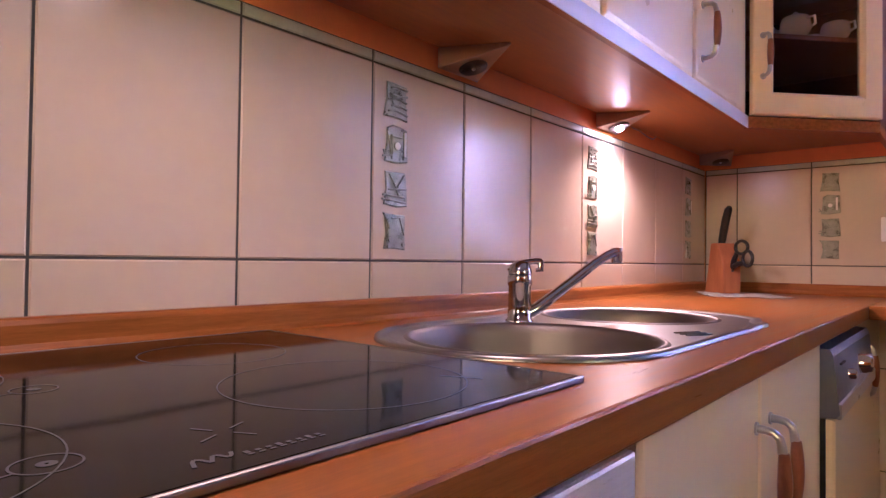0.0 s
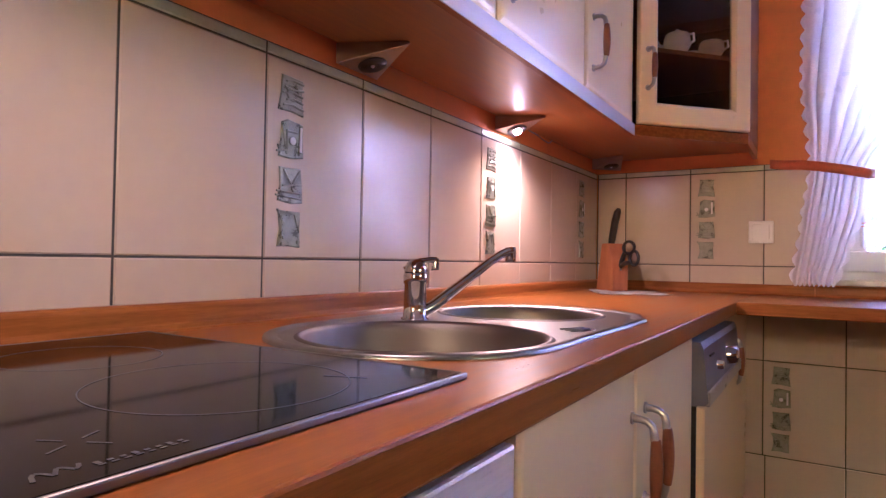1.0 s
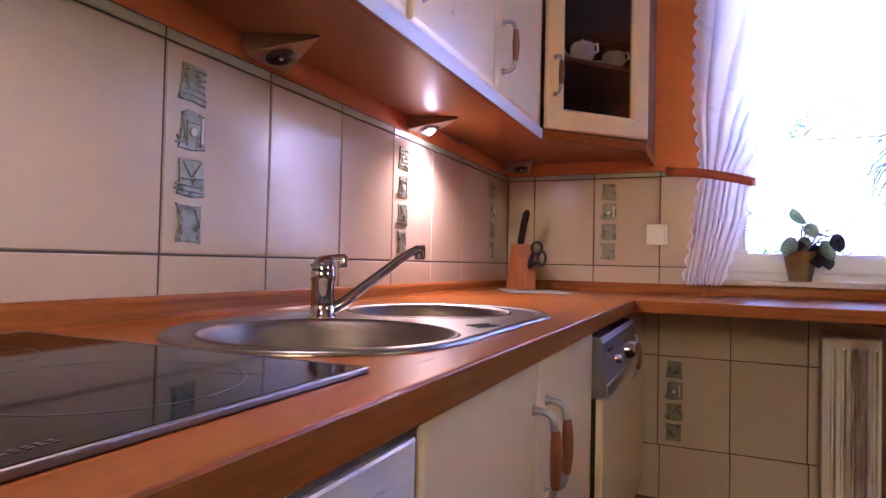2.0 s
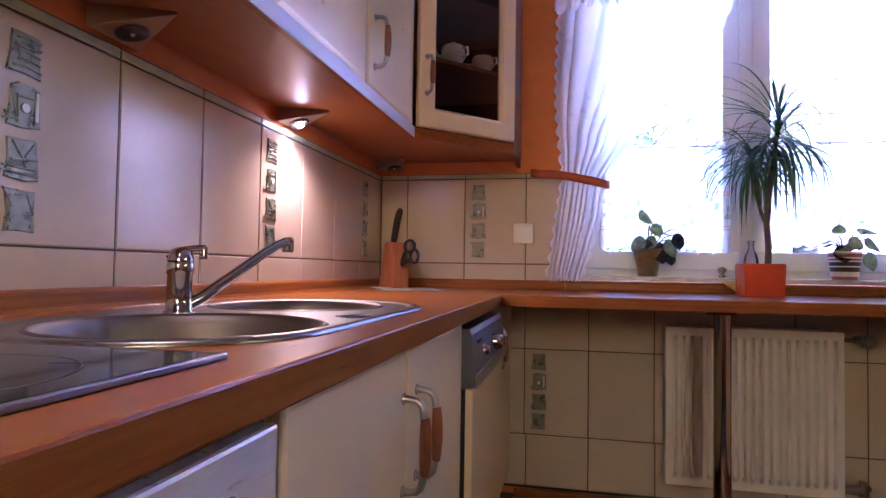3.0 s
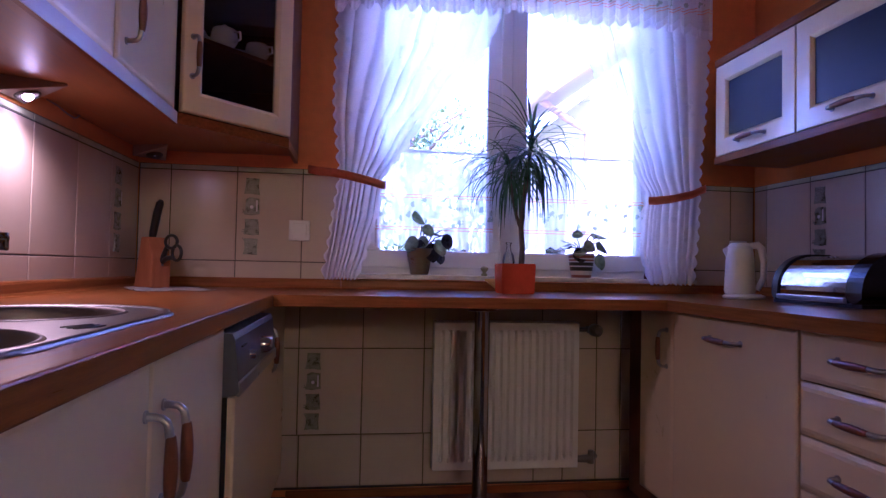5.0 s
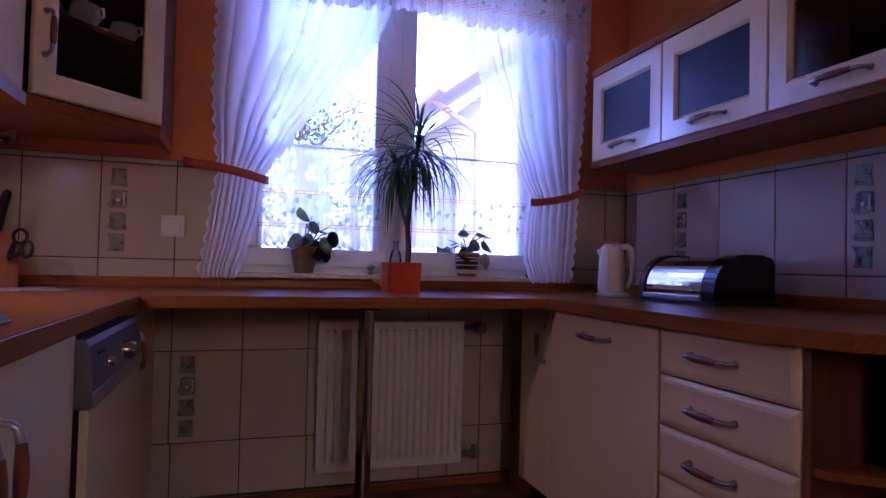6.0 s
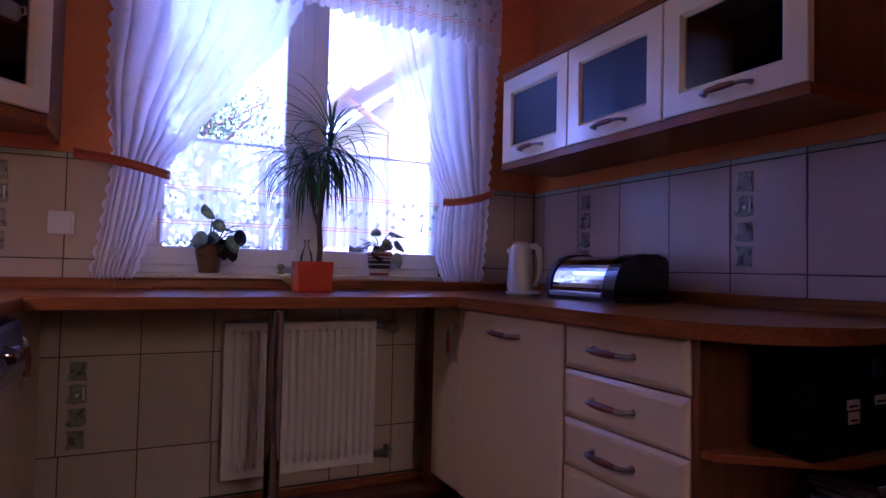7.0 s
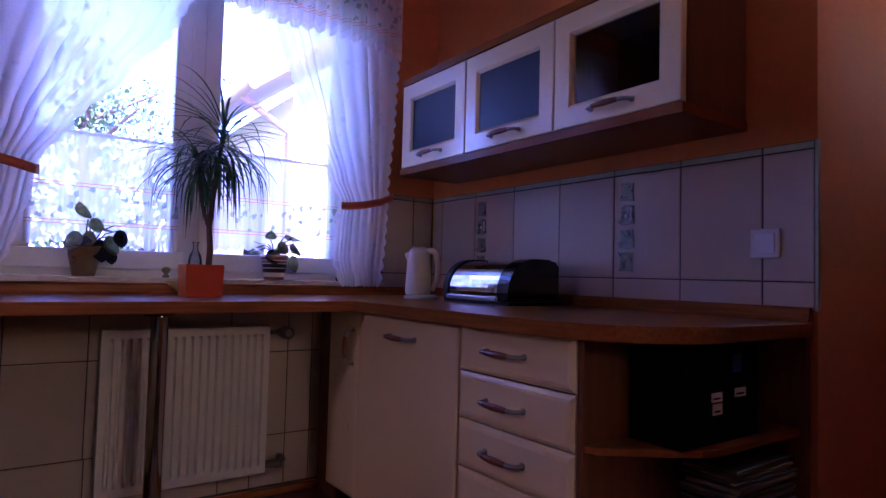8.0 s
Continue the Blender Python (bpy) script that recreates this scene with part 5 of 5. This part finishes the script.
tube(bm, [(0.080, 0.0, 0.150), (0.063, 0.0, 0.118), (0.055, 0.0, 0.098)], [0.008, 0.010, 0.009], 8)
tube(bm, [(0.116, 0.0, 0.112), (0.082, 0.0, 0.108), (0.056, 0.0, 0.096)], [0.008, 0.010, 0.009], 8)
part("finger_loops", put(bm, KM), BLACK, sc, "", True)
part("blades", put(B(0.0552, -0.004, 0.080, 0.0585, 0.004, 0.100), KM), STEEL, sc)
LINEN = material("white_crochet_cotton", (0.74, 0.70, 0.66), 0.9, vary=0.1, scale=60, bump=0.8, bump_scale=300)
nap = thing("table_napkin", "crumpled white lace napkin lying by the knife block", "napkin", (0.2, -0.33, CT))
bm = bmesh.new()
rnd = random.Random(5)
g = []
for i in range(25):
    row = []
    for k in range(25):
        x, y = (i / 24 - 0.5) * 0.25, (k / 24 - 0.5) * 0.25
        z = 0.001 + 0.007 * max(0, noise.noise(Vector((x * 14, y * 14, 1.3)))) + 0.004 * max(0, noise.noise(Vector((x * 40, y * 40, 4))))
        row.append(bm.verts.new((x, y, z)))
    g.append(row)
for a, b in zip(g, g[1:]):
    for k in range(24): bm.faces.new((a[k], a[k + 1], b[k + 1], b[k]))
bmesh.ops.solidify(bm, geom=list(bm.faces), thickness=-0.001)
part("cloth", put(bm, Matrix.Translation((0.225, -0.33, CT + 0.0012)) @ Matrix.Rotation(radians(28), 4, "Z")), LINEN, nap, "", True)

# kettle
ket = thing("electric_kettle", "white plastic electric kettle on its base", "kettle", (2.325, -0.40, CT))
KX, KY = 2.325, -0.40
bm = bmesh.new(); lathe(bm, KX, KY, [(0.070, CT + 0.0005), (0.074, CT + 0.004), (0.074, CT + 0.012), (0.060, CT + 0.018)], 32)
part("power_base", bm, PLASTIC, ket, "", True)
bm = bmesh.new(); lathe(bm, KX - 0.012, KY + 0.008, [(0.052, CT + 0.019), (0.055, CT + 0.030), (0.053, CT + 0.08), (0.050, CT + 0.14), (0.046, CT + 0.185), (0.042, CT + 0.198)], 32)
part("body", bm, PLASTIC, ket, "", True)
bm = bmesh.new(); lathe(bm, KX - 0.012, KY + 0.008, [(0.042, CT + 0.1985), (0.038, CT + 0.206), (0.030, CT + 0.212), (0.002, CT + 0.213)], 32)
part("lid", bm, PLASTIC, ket, "", True)
bm = bmesh.new(); tube(bm, [(KX + 0.015, KY - 0.015, CT + 0.200), (KX + 0.035, KY - 0.030, CT + 0.204), (KX + 0.044, KY - 0.040, CT + 0.190), (KX + 0.050, KY - 0.046, CT + 0.14), (KX + 0.048, KY - 0.045, CT + 0.08), (KX + 0.034, KY - 0.030, CT + 0.035)], [0.013, 0.014, 0.014, 0.012, 0.011, 0.010], 12)
part("grip_handle", bm, PLASTIC, ket, "", True)
bm = bmesh.new(); tube(bm, [(KX - 0.035, KY + 0.02, CT + 0.16), (KX - 0.052, KY + 0.030, CT + 0.185), (KX - 0.057, KY + 0.033, CT + 0.194)], [0.022, 0.015, 0.011], 12)
part("spout", bm, PLASTIC, ket, "", True)

# bread bin with a roll front
bb = thing("bread_bin", "black and mirror-steel roll-top bread bin", "bread bin", (2.45, -0.78, CT))
BM = at_right(2.300, -0.590, CT)
def bin_profile(r=0.0):
    pts = [(0.0 + r, 0.012), (0.0 + r, 0.030)]
    for k in range(13):
        a = math.pi / 2 * k / 12
        pts.append((0.125 - (0.125 - r) * math.cos(a) ** 1.0, 0.045 + (0.122 - r) * math.sin(a)))
    return pts + [(0.20, 0.167 - r), (0.255 - r, 0.160 - r), (0.270 - r, 0.14), (0.270 - r, 0.012)]
DARKSTEEL = material("dark_polished_steel", (0.075, 0.068, 0.066), 0.15, metal=0.9, vary=0.1)
MIRROR = material("mirror_steel", (0.66, 0.65, 0.66), 0.06, metal=1.0, vary=0.03)
def extrude_profile(pts, x0, x1, bevel=0.0):
    bm = bmesh.new()
    a = [bm.verts.new((x0, y, z)) for y, z in pts]; b = [bm.verts.new((x1, y, z)) for y, z in pts]
    n = len(pts)
    fa, fb = bm.faces.new(a), bm.faces.new(b[::-1])
    for k in range(n): bm.faces.new((a[k], b[k], b[(k + 1) % n], a[(k + 1) % n]))
    if bevel: bmesh.ops.bevel(bm, geom=list(fa.edges) + list(fb.edges), offset=bevel, segments=3, affect="EDGES")
    return bm
WB = 0.385
part("end_cap", put(extrude_profile(bin_profile(), 0.0, 0.030, 0.010), BM), BLACK, bb, "black end cap")
part("end_cap", put(extrude_profile(bin_profile(), WB - 0.060, WB, 0.024), BM), DARKSTEEL, bb, "dark polished end cap")
part("roll_front", put(extrude_profile(bin_profile(0.006), 0.0305, WB - 0.0605), BM), MIRROR, bb, "mirror-bright steel roll front")
part("lip", put(B(0.031, -0.006, 0.014, WB - 0.061, 0.006, 0.030, 0.003), BM), SATIN, bb)
part("base", put(B(0.004, 0.006, 0.0005, WB - 0.004, 0.265, 0.012), BM), BLACK, bb)

# china and glasses in the cabinets
CHINA = material("white_china", (0.78, 0.76, 0.73), 0.2, vary=0.02)
def cup(name, label, x, y, z, r, h, spout=False):
    c = thing(name, label, name.replace("_", " "), (x, y, z), "crockery in the cabinets")
    bm = bmesh.new(); lathe(bm, x, y, [(r * 0.6, z + 0.0005), (r * 0.65, z + 0.004), (r, z + h * 0.45), (r * 0.95, z + h * 0.8), (r * 0.85, z + h)] + ([(r * 0.5, z + h * 1.1), (r * 0.15, z + h * 1.15), (r * 0.15, z + h * 1.25), (0.002, z + h * 1.28)] if spout else [(r * 0.80, z + h), (r * 0.85, z + h * 0.5), (0.01, z + 0.01)]), 24, not spout)
    part("body", bm, CHINA, c, "", True)
    bm = bmesh.new(); tube(bm, [(x + r * 0.8, y - r * 0.5, z + h * 0.8), (x + r * 1.3, y - r * 0.8, z + h * 0.75), (x + r * 1.35, y - r * 0.85, z + h * 0.4), (x + r * 0.85, y - r * 0.5, z + h * 0.3)], r * 0.09, 8)
    part("ear", bm, CHINA, c, "", True)
    if spout:
        bm = bmesh.new(); tube(bm, [(x - r * 0.8, y, z + h * 0.35), (x - r * 1.3, y, z + h * 0.6), (x - r * 1.6, y, z + h * 0.95)], [r * 0.25, r * 0.16, r * 0.12], 10)
        part("spout", bm, CHINA, c, "", True)
cup("teapot", "white china teapot in the corner cabinet", 0.412, -0.470, 1.6425, 0.044, 0.068, True)
cup("cup", "white china cup in the corner cabinet", 0.502, -0.372, 1.6425, 0.042, 0.058)
cup("cup", "white china cup in the corner cabinet", 0.42, -0.28, 1.6425, 0.045, 0.060)
def tumbler(x, y, z, r, h, where):
    c = thing("drinking_glass", "clear drinking glass in the " + where, "glass", (x, y, z), "glasses in the cabinets")
    bm = bmesh.new(); lathe(bm, x, y, [(r * 0.8, z + 0.0005), (r * 0.85, z + 0.004), (r, z + h), (r - 0.002, z + h), (r * 0.8, z + 0.008)], 20)
    part("vessel", bm, GLASS, c, "", True)
rnd = random.Random(9)
for k in range(6): tumbler(0.30 + 0.05 * k, -0.535 + 0.052 * k, 1.391, 0.024, 0.075, "corner cabinet")
for k in range(5): tumbler(2.42 + 0.03 * (k % 2), -0.40 - 0.07 * k, 1.4175, 0.025, rnd.uniform(0.08, 0.12), "glass wall cabinet")
for k in range(5): tumbler(2.42 + 0.03 * (k % 2), -1.27 - 0.066 * k, 1.4175, 0.026, rnd.uniform(0.08, 0.12), "glass wall cabinet")
cup("cup", "white china cup in the glass wall cabinet", 2.44, -0.83, 1.4175, 0.035, 0.06)

# box and magazines on the end shelf
NAVY = material("black_cardboard", (0.0025, 0.0025, 0.004), 0.75, spec=0.1)
bx = thing("cardboard_box", "black cardboard box with small white labels", "box", (2.30, -1.69, 0.5665))
part("carton", B(2.13, -1.752, 0.567, 2.46, -1.612, 0.792, 0.002), NAVY, bx)
for a in ((2.245, 0.664, 2.290, 0.686), (2.250, 0.634, 2.290, 0.660), (2.345, 0.668, 2.395, 0.690)):
    part("label", B(a[0], -1.7535, a[1], a[2], -1.7518, a[3]), PLASTIC, bx, "white label")
    part("printed_bar", B(a[0] + 0.006, -1.7545, a[1] + 0.006, a[2] - 0.010, -1.7533, a[1] + 0.010), NAVY, bx)
part("sticker", B(2.335, -1.7535, 0.728, 2.375, -1.7518, 0.772), material("blue_sticker", (0.02, 0.05, 0.35), 0.4), bx, "blue sticker")
rnd = random.Random(21)
PAPERS = [material("magazine_cover", c, 0.3) for c in ((0.16, 0.15, 0.15), (0.26, 0.25, 0.25), (0.10, 0.06, 0.05), (0.06, 0.08, 0.11))]
z = 0.1185
k = 0
while z < 0.50:
    t = rnd.uniform(0.004, 0.012)
    c = thing("magazine", "glossy magazine lying in a stack on the shelf", "magazine", (2.45, -1.7, z), "stack of magazines")
    m = Matrix.Translation((2.45 + rnd.uniform(-0.012, 0.012), -1.705 + rnd.uniform(-0.006, 0.006), z)) @ Matrix.Rotation(rnd.uniform(-0.06, 0.06), 4, "Z")
    part("cover", put(B(-0.14, -0.07, 0.0003, 0.14, 0.07, t, 0.001, 1), m), PAPERS[k % 4], c)
    z += t + 0.0004; k += 1

# ---- outside ----
GRASS = material("garden_grass", (0.17, 0.23, 0.085), 0.9, second=(0.11, 0.16, 0.055), scale=3)
bm = bmesh.new()
bm.faces.new([bm.verts.new(p) for p in ((-300, 0.3, -0.5), (300, 0.3, -0.5), (300, 500, -0.5), (-300, 500, -0.5))])
structure("ground", bm, GRASS, "green garden lawn outside the window", "ground")
LEAFM = leaf_material("garden_leaf", (0.075, 0.12, 0.035), (0.04, 0.07, 0.02), 3)
def tree(x, y, h, r, seed, label):
    rnd = random.Random(seed)
    t = thing("tree", label, "tree", (x, y, -0.5), "garden trees")
    bm = bmesh.new(); tube(bm, [(x, y, -0.5), (x + 0.05, y, h * 0.3), (x - 0.05, y, h * 0.6), (x, y, h * 0.9)], [0.13, 0.10, 0.07, 0.02], 10)
    for k in range(9):
        a, z = rnd.uniform(0, 6.28), h * rnd.uniform(0.2, 0.7)
        tube(bm, [(x, y, z), (x + 0.5 * r * math.cos(a), y + 0.5 * r * math.sin(a), z + 0.3 * r), (x + 0.9 * r * math.cos(a), y + 0.9 * r * math.sin(a), z + 0.5 * r)], [0.05, 0.03, 0.01], 6)
    part("trunk", bm, BARK, t, "", True)
    vs, fs = [], []
    clumps = [(rnd.gauss(0, 0.45) * r, rnd.gauss(0, 0.45) * r, h * 0.55 + rnd.gauss(0, 0.24) * h, rnd.uniform(0.25, 0.5)) for _ in range(40)]
    for cx, cy, cz, cr in clumps:
        for _ in range(60):
            p = Vector((x + cx + rnd.gauss(0, 0.5) * cr, y + cy + rnd.gauss(0, 0.5) * cr, cz + rnd.gauss(0, 0.45) * cr))
            u = Vector((rnd.gauss(0, 1), rnd.gauss(0, 1), rnd.gauss(0, 1))).normalized(); w = u.orthogonal().normalized()
            s = rnd.uniform(0.04, 0.085); n = len(vs)
            vs += [p - u * s, p + w * s * 0.55, p + u * s, p - w * s * 0.55]; fs.append((n, n + 1, n + 2, n + 3))
    me = bpy.data.meshes.new("crown"); me.from_pydata([tuple(v) for v in vs], [], fs); me.materials.append(LEAFM)
    ob = new("crown", me); ob.parent = t; ob.matrix_parent_inverse = t.matrix_world.inverted()
tree(0.4, 6.5, 4.2, 1.3, 1, "leafy green garden tree in bright daylight")
tree(1.75, 7.8, 4.6, 1.2, 2, "leafy green garden tree beside the neighbouring house")
tree(-1.8, 7.5, 4.8, 1.5, 3, "leafy green garden tree in bright daylight")
tree(2.9, 9.5, 4.4, 1.3, 4, "leafy green garden tree beside the neighbouring house")
vs, fs = [], []
rnd = random.Random(8)
for _ in range(9000):
    p = Vector((rnd.uniform(-4, 5), rnd.uniform(4.2, 5.0), rnd.uniform(-0.5, 0.75 + 0.2 * rnd.random())))
    u = Vector((rnd.gauss(0, 1), rnd.gauss(0, 1), rnd.gauss(0, 1))).normalized(); w = u.orthogonal().normalized(); s = rnd.uniform(0.04, 0.08); n = len(vs)
    vs += [p - u * s, p + w * s * 0.6, p + u * s, p - w * s * 0.6]; fs.append((n, n + 1, n + 2, n + 3))
me = bpy.data.meshes.new("hedge"); me.from_pydata([tuple(v) for v in vs], [], fs); me.materials.append(LEAFM)
tagged(new("hedge", me), "low green garden hedge outside the window", "hedge", "", "stuff")
PLASTER = material("pale_house_render", (0.66, 0.60, 0.55), 0.9, vary=0.06, bump=0.3)
ROOF = material("red_roof_tile", (0.22, 0.13, 0.11), 0.7, vary=0.2, scale=8)
ho = thing("neighbouring_house", "pale rendered house with a red tiled roof", "house", (6, 6, -0.5))
part("wall", B(3.62, 4.5, -0.5, 9.0, 9.0, 3.1), PLASTER, ho)
bm = bmesh.new()
pts = [(3.0, 2.95), (6.3, 5.4), (9.6, 2.95), (9.6, 3.1), (6.3, 5.58), (3.0, 3.1)]
a = [bm.verts.new((x, 4.0, z)) for x, z in pts]; b = [bm.verts.new((x, 9.4, z)) for x, z in pts]
bm.faces.new(a); bm.faces.new(b[::-1])
for k in range(6): bm.faces.new((a[k], b[k], b[(k + 1) % 6], a[(k + 1) % 6]))
part("roof", bm, ROOF, ho)
bm = bmesh.new(); tube(bm, [(2.96, 3.95, 2.98), (2.96, 9.45, 2.98)], 0.06, 10); tube(bm, [(2.96, 4.4, 2.95), (3.3, 4.42, 2.75), (3.55, 4.42, 2.6), (3.57, 4.42, -0.5)], 0.045, 10)
part("gutter", bm, material("brown_gutter", (0.25, 0.16, 0.13), 0.5), ho, "brown gutter and downpipe", True)
w = part("window", B(3.595, 5.2, 1.0, 3.63, 6.2, 2.3), PVC, ho)
part("pane", B(3.588, 5.27, 1.07, 3.60, 6.13, 2.23), HOBGLASS, w)

# ---- tiled walls ----
ZROWS = [1.311, 0.951, 0.600, 0.249]
PIECE = {}


def tile_mesh(w, h, mat, t=0.008):
    """One tile lying in the xz plane, its face towards -y, with eased edges."""
    key = (round(w, 3), round(h, 3), mat.name)
    if key not in PIECE:
        b, bm = 0.0022, bmesh.new()
        back = [bm.verts.new(p) for p in ((0, t, 0), (w, t, 0), (w, t, h), (0, t, h))]
        mid = [bm.verts.new(p) for p in ((0, b, 0), (w, b, 0), (w, b, h), (0, b, h))]
        face = [bm.verts.new(p) for p in ((b, 0, b), (w - b, 0, b), (w - b, 0, h - b), (b, 0, h - b))]
        for lo, hi in ((back, mid), (mid, face)):
            for k in range(4): bm.faces.new((lo[k], lo[(k + 1) % 4], hi[(k + 1) % 4], hi[k]))
        bm.faces.new(face)
        me = bpy.data.meshes.new("tile")
        bmesh.ops.recalc_face_normals(bm, faces=bm.faces)
        bm.to_mesh(me); bm.free()
        me.materials.append(mat)
        PIECE[key] = me
    return PIECE[key]


def lay(name, me, m, parent):
    ob = new(name, me)
    ob.parent = parent
    ob.matrix_basis = m
    return ob


GAP = 0.0035


def tile_field(wall, place, u_edges, z_pairs, mat=TILE, name="tile"):
    """Tiles between neighbouring joints; place(u, z) gives a tile's pose."""
    for u0, u1 in zip(u_edges, u_edges[1:]):
        for z0, z1 in z_pairs:
            lay(name, tile_mesh(u1 - u0 - GAP, z1 - z0 - GAP, mat), place(u0 + GAP / 2, z0 + GAP / 2), wall)


LJ = [-0.2622 * k for k in range(12, -1, -1)]
LJ[-1] = -0.002
WJL = [0.002, 0.121, 0.376, 0.636, WX0 - 0.005]
WJR = [WX1 + 0.06, 2.53, XR - 0.002]
WJLOW = [0.002, 0.121, 0.376, 0.637, 0.895, 1.150, 1.407, 1.660, 1.904, 2.015, 2.28, 2.54, XR - 0.002]
WJFOOT = [0.002, 0.121, 0.376, 0.645, 0.896, 1.154, 1.390, 1.628, 1.756, 1.904, 2.015, 2.28, 2.54, XR - 0.002]
RJ = [-1.804, -1.666, -1.405, -1.142, -0.877, -0.613, -0.347, -0.085, -0.002]
LOWZ = CT + UP - 0.01
BAND = [(LOWZ, ZROWS[1]), (ZROWS[1], ZROWS[0])]
LOWBAND = [(ZROWS[3], ZROWS[2]), (ZROWS[2], CT - 0.04)]
tile_field(wall_left, on_left, LJ, BAND)
tile_field(wall_window, on_window, WJL, BAND)
tile_field(wall_window, on_window, WJR, BAND)
tile_field(wall_window, on_window, WJLOW, LOWBAND)
tile_field(wall_window, on_window, WJFOOT, [(0.038, ZROWS[3])])


for a, b in zip(RJ, RJ[1:]):
    for z0, z1 in BAND:
        lay("tile", tile_mesh(b - a - GAP, z1 - z0 - GAP, TILE), on_right(b - GAP / 2, z0 + GAP / 2), wall_right)
# trim strip over the tiles
TT0, TT1 = ZROWS[0], 1.333
tile_field(wall_left, on_left, LJ, [(TT0, TT1)], LISTELLO, "trim_tile")
tile_field(wall_window, on_window, WJL, [(TT0, TT1)], LISTELLO, "trim_tile")
tile_field(wall_window, on_window, WJR, [(TT0, TT1)], LISTELLO, "trim_tile")
for a, b in zip(RJ, RJ[1:]):
    lay("trim_tile", tile_mesh(b - a - GAP, TT1 - TT0 - GAP, LISTELLO), on_right(b - GAP / 2, TT0 + GAP / 2), wall_right)
# grout beds behind the tiles
for wall, b in ((wall_left, (-0.0085, -3.168, LOWZ, -0.0022, -0.001, TT1)), (wall_window, (0.0, 0.0022, LOWZ, WX0 - 0.005, 0.0085, TT1)), (wall_window, (WX1 + 0.06, 0.0022, LOWZ, XR, 0.0085, TT1)), (wall_window, (0.0, 0.0022, 0.03, XR, 0.0085, CT - 0.04)), (wall_right, (XR + 0.0022, -1.804, LOWZ, XR + 0.0085, -0.001, TT1))):
    part("grout", B(*b), GROUT, wall)
part("corner_trim", B(XR - 0.001, YE - 0.006, LOWZ, XR + 0.012, YE + 0.003, TT1, 0.002), LISTELLO, wall_right)

# floor boards
for r in range(14):
    for k in range(3):
        x0 = 0.60 + 0.0 + k * 0.62 - 0.2 * (r % 3)
        me = tile_mesh(0.617, 0.128, FLOORMAT, 0.006)
        lay("floor_board", me, Matrix.Translation((x0, -0.02 - 0.131 * r - 0.128, 0.0)) @ Matrix.Rotation(radians(-90), 4, "X"), floor)
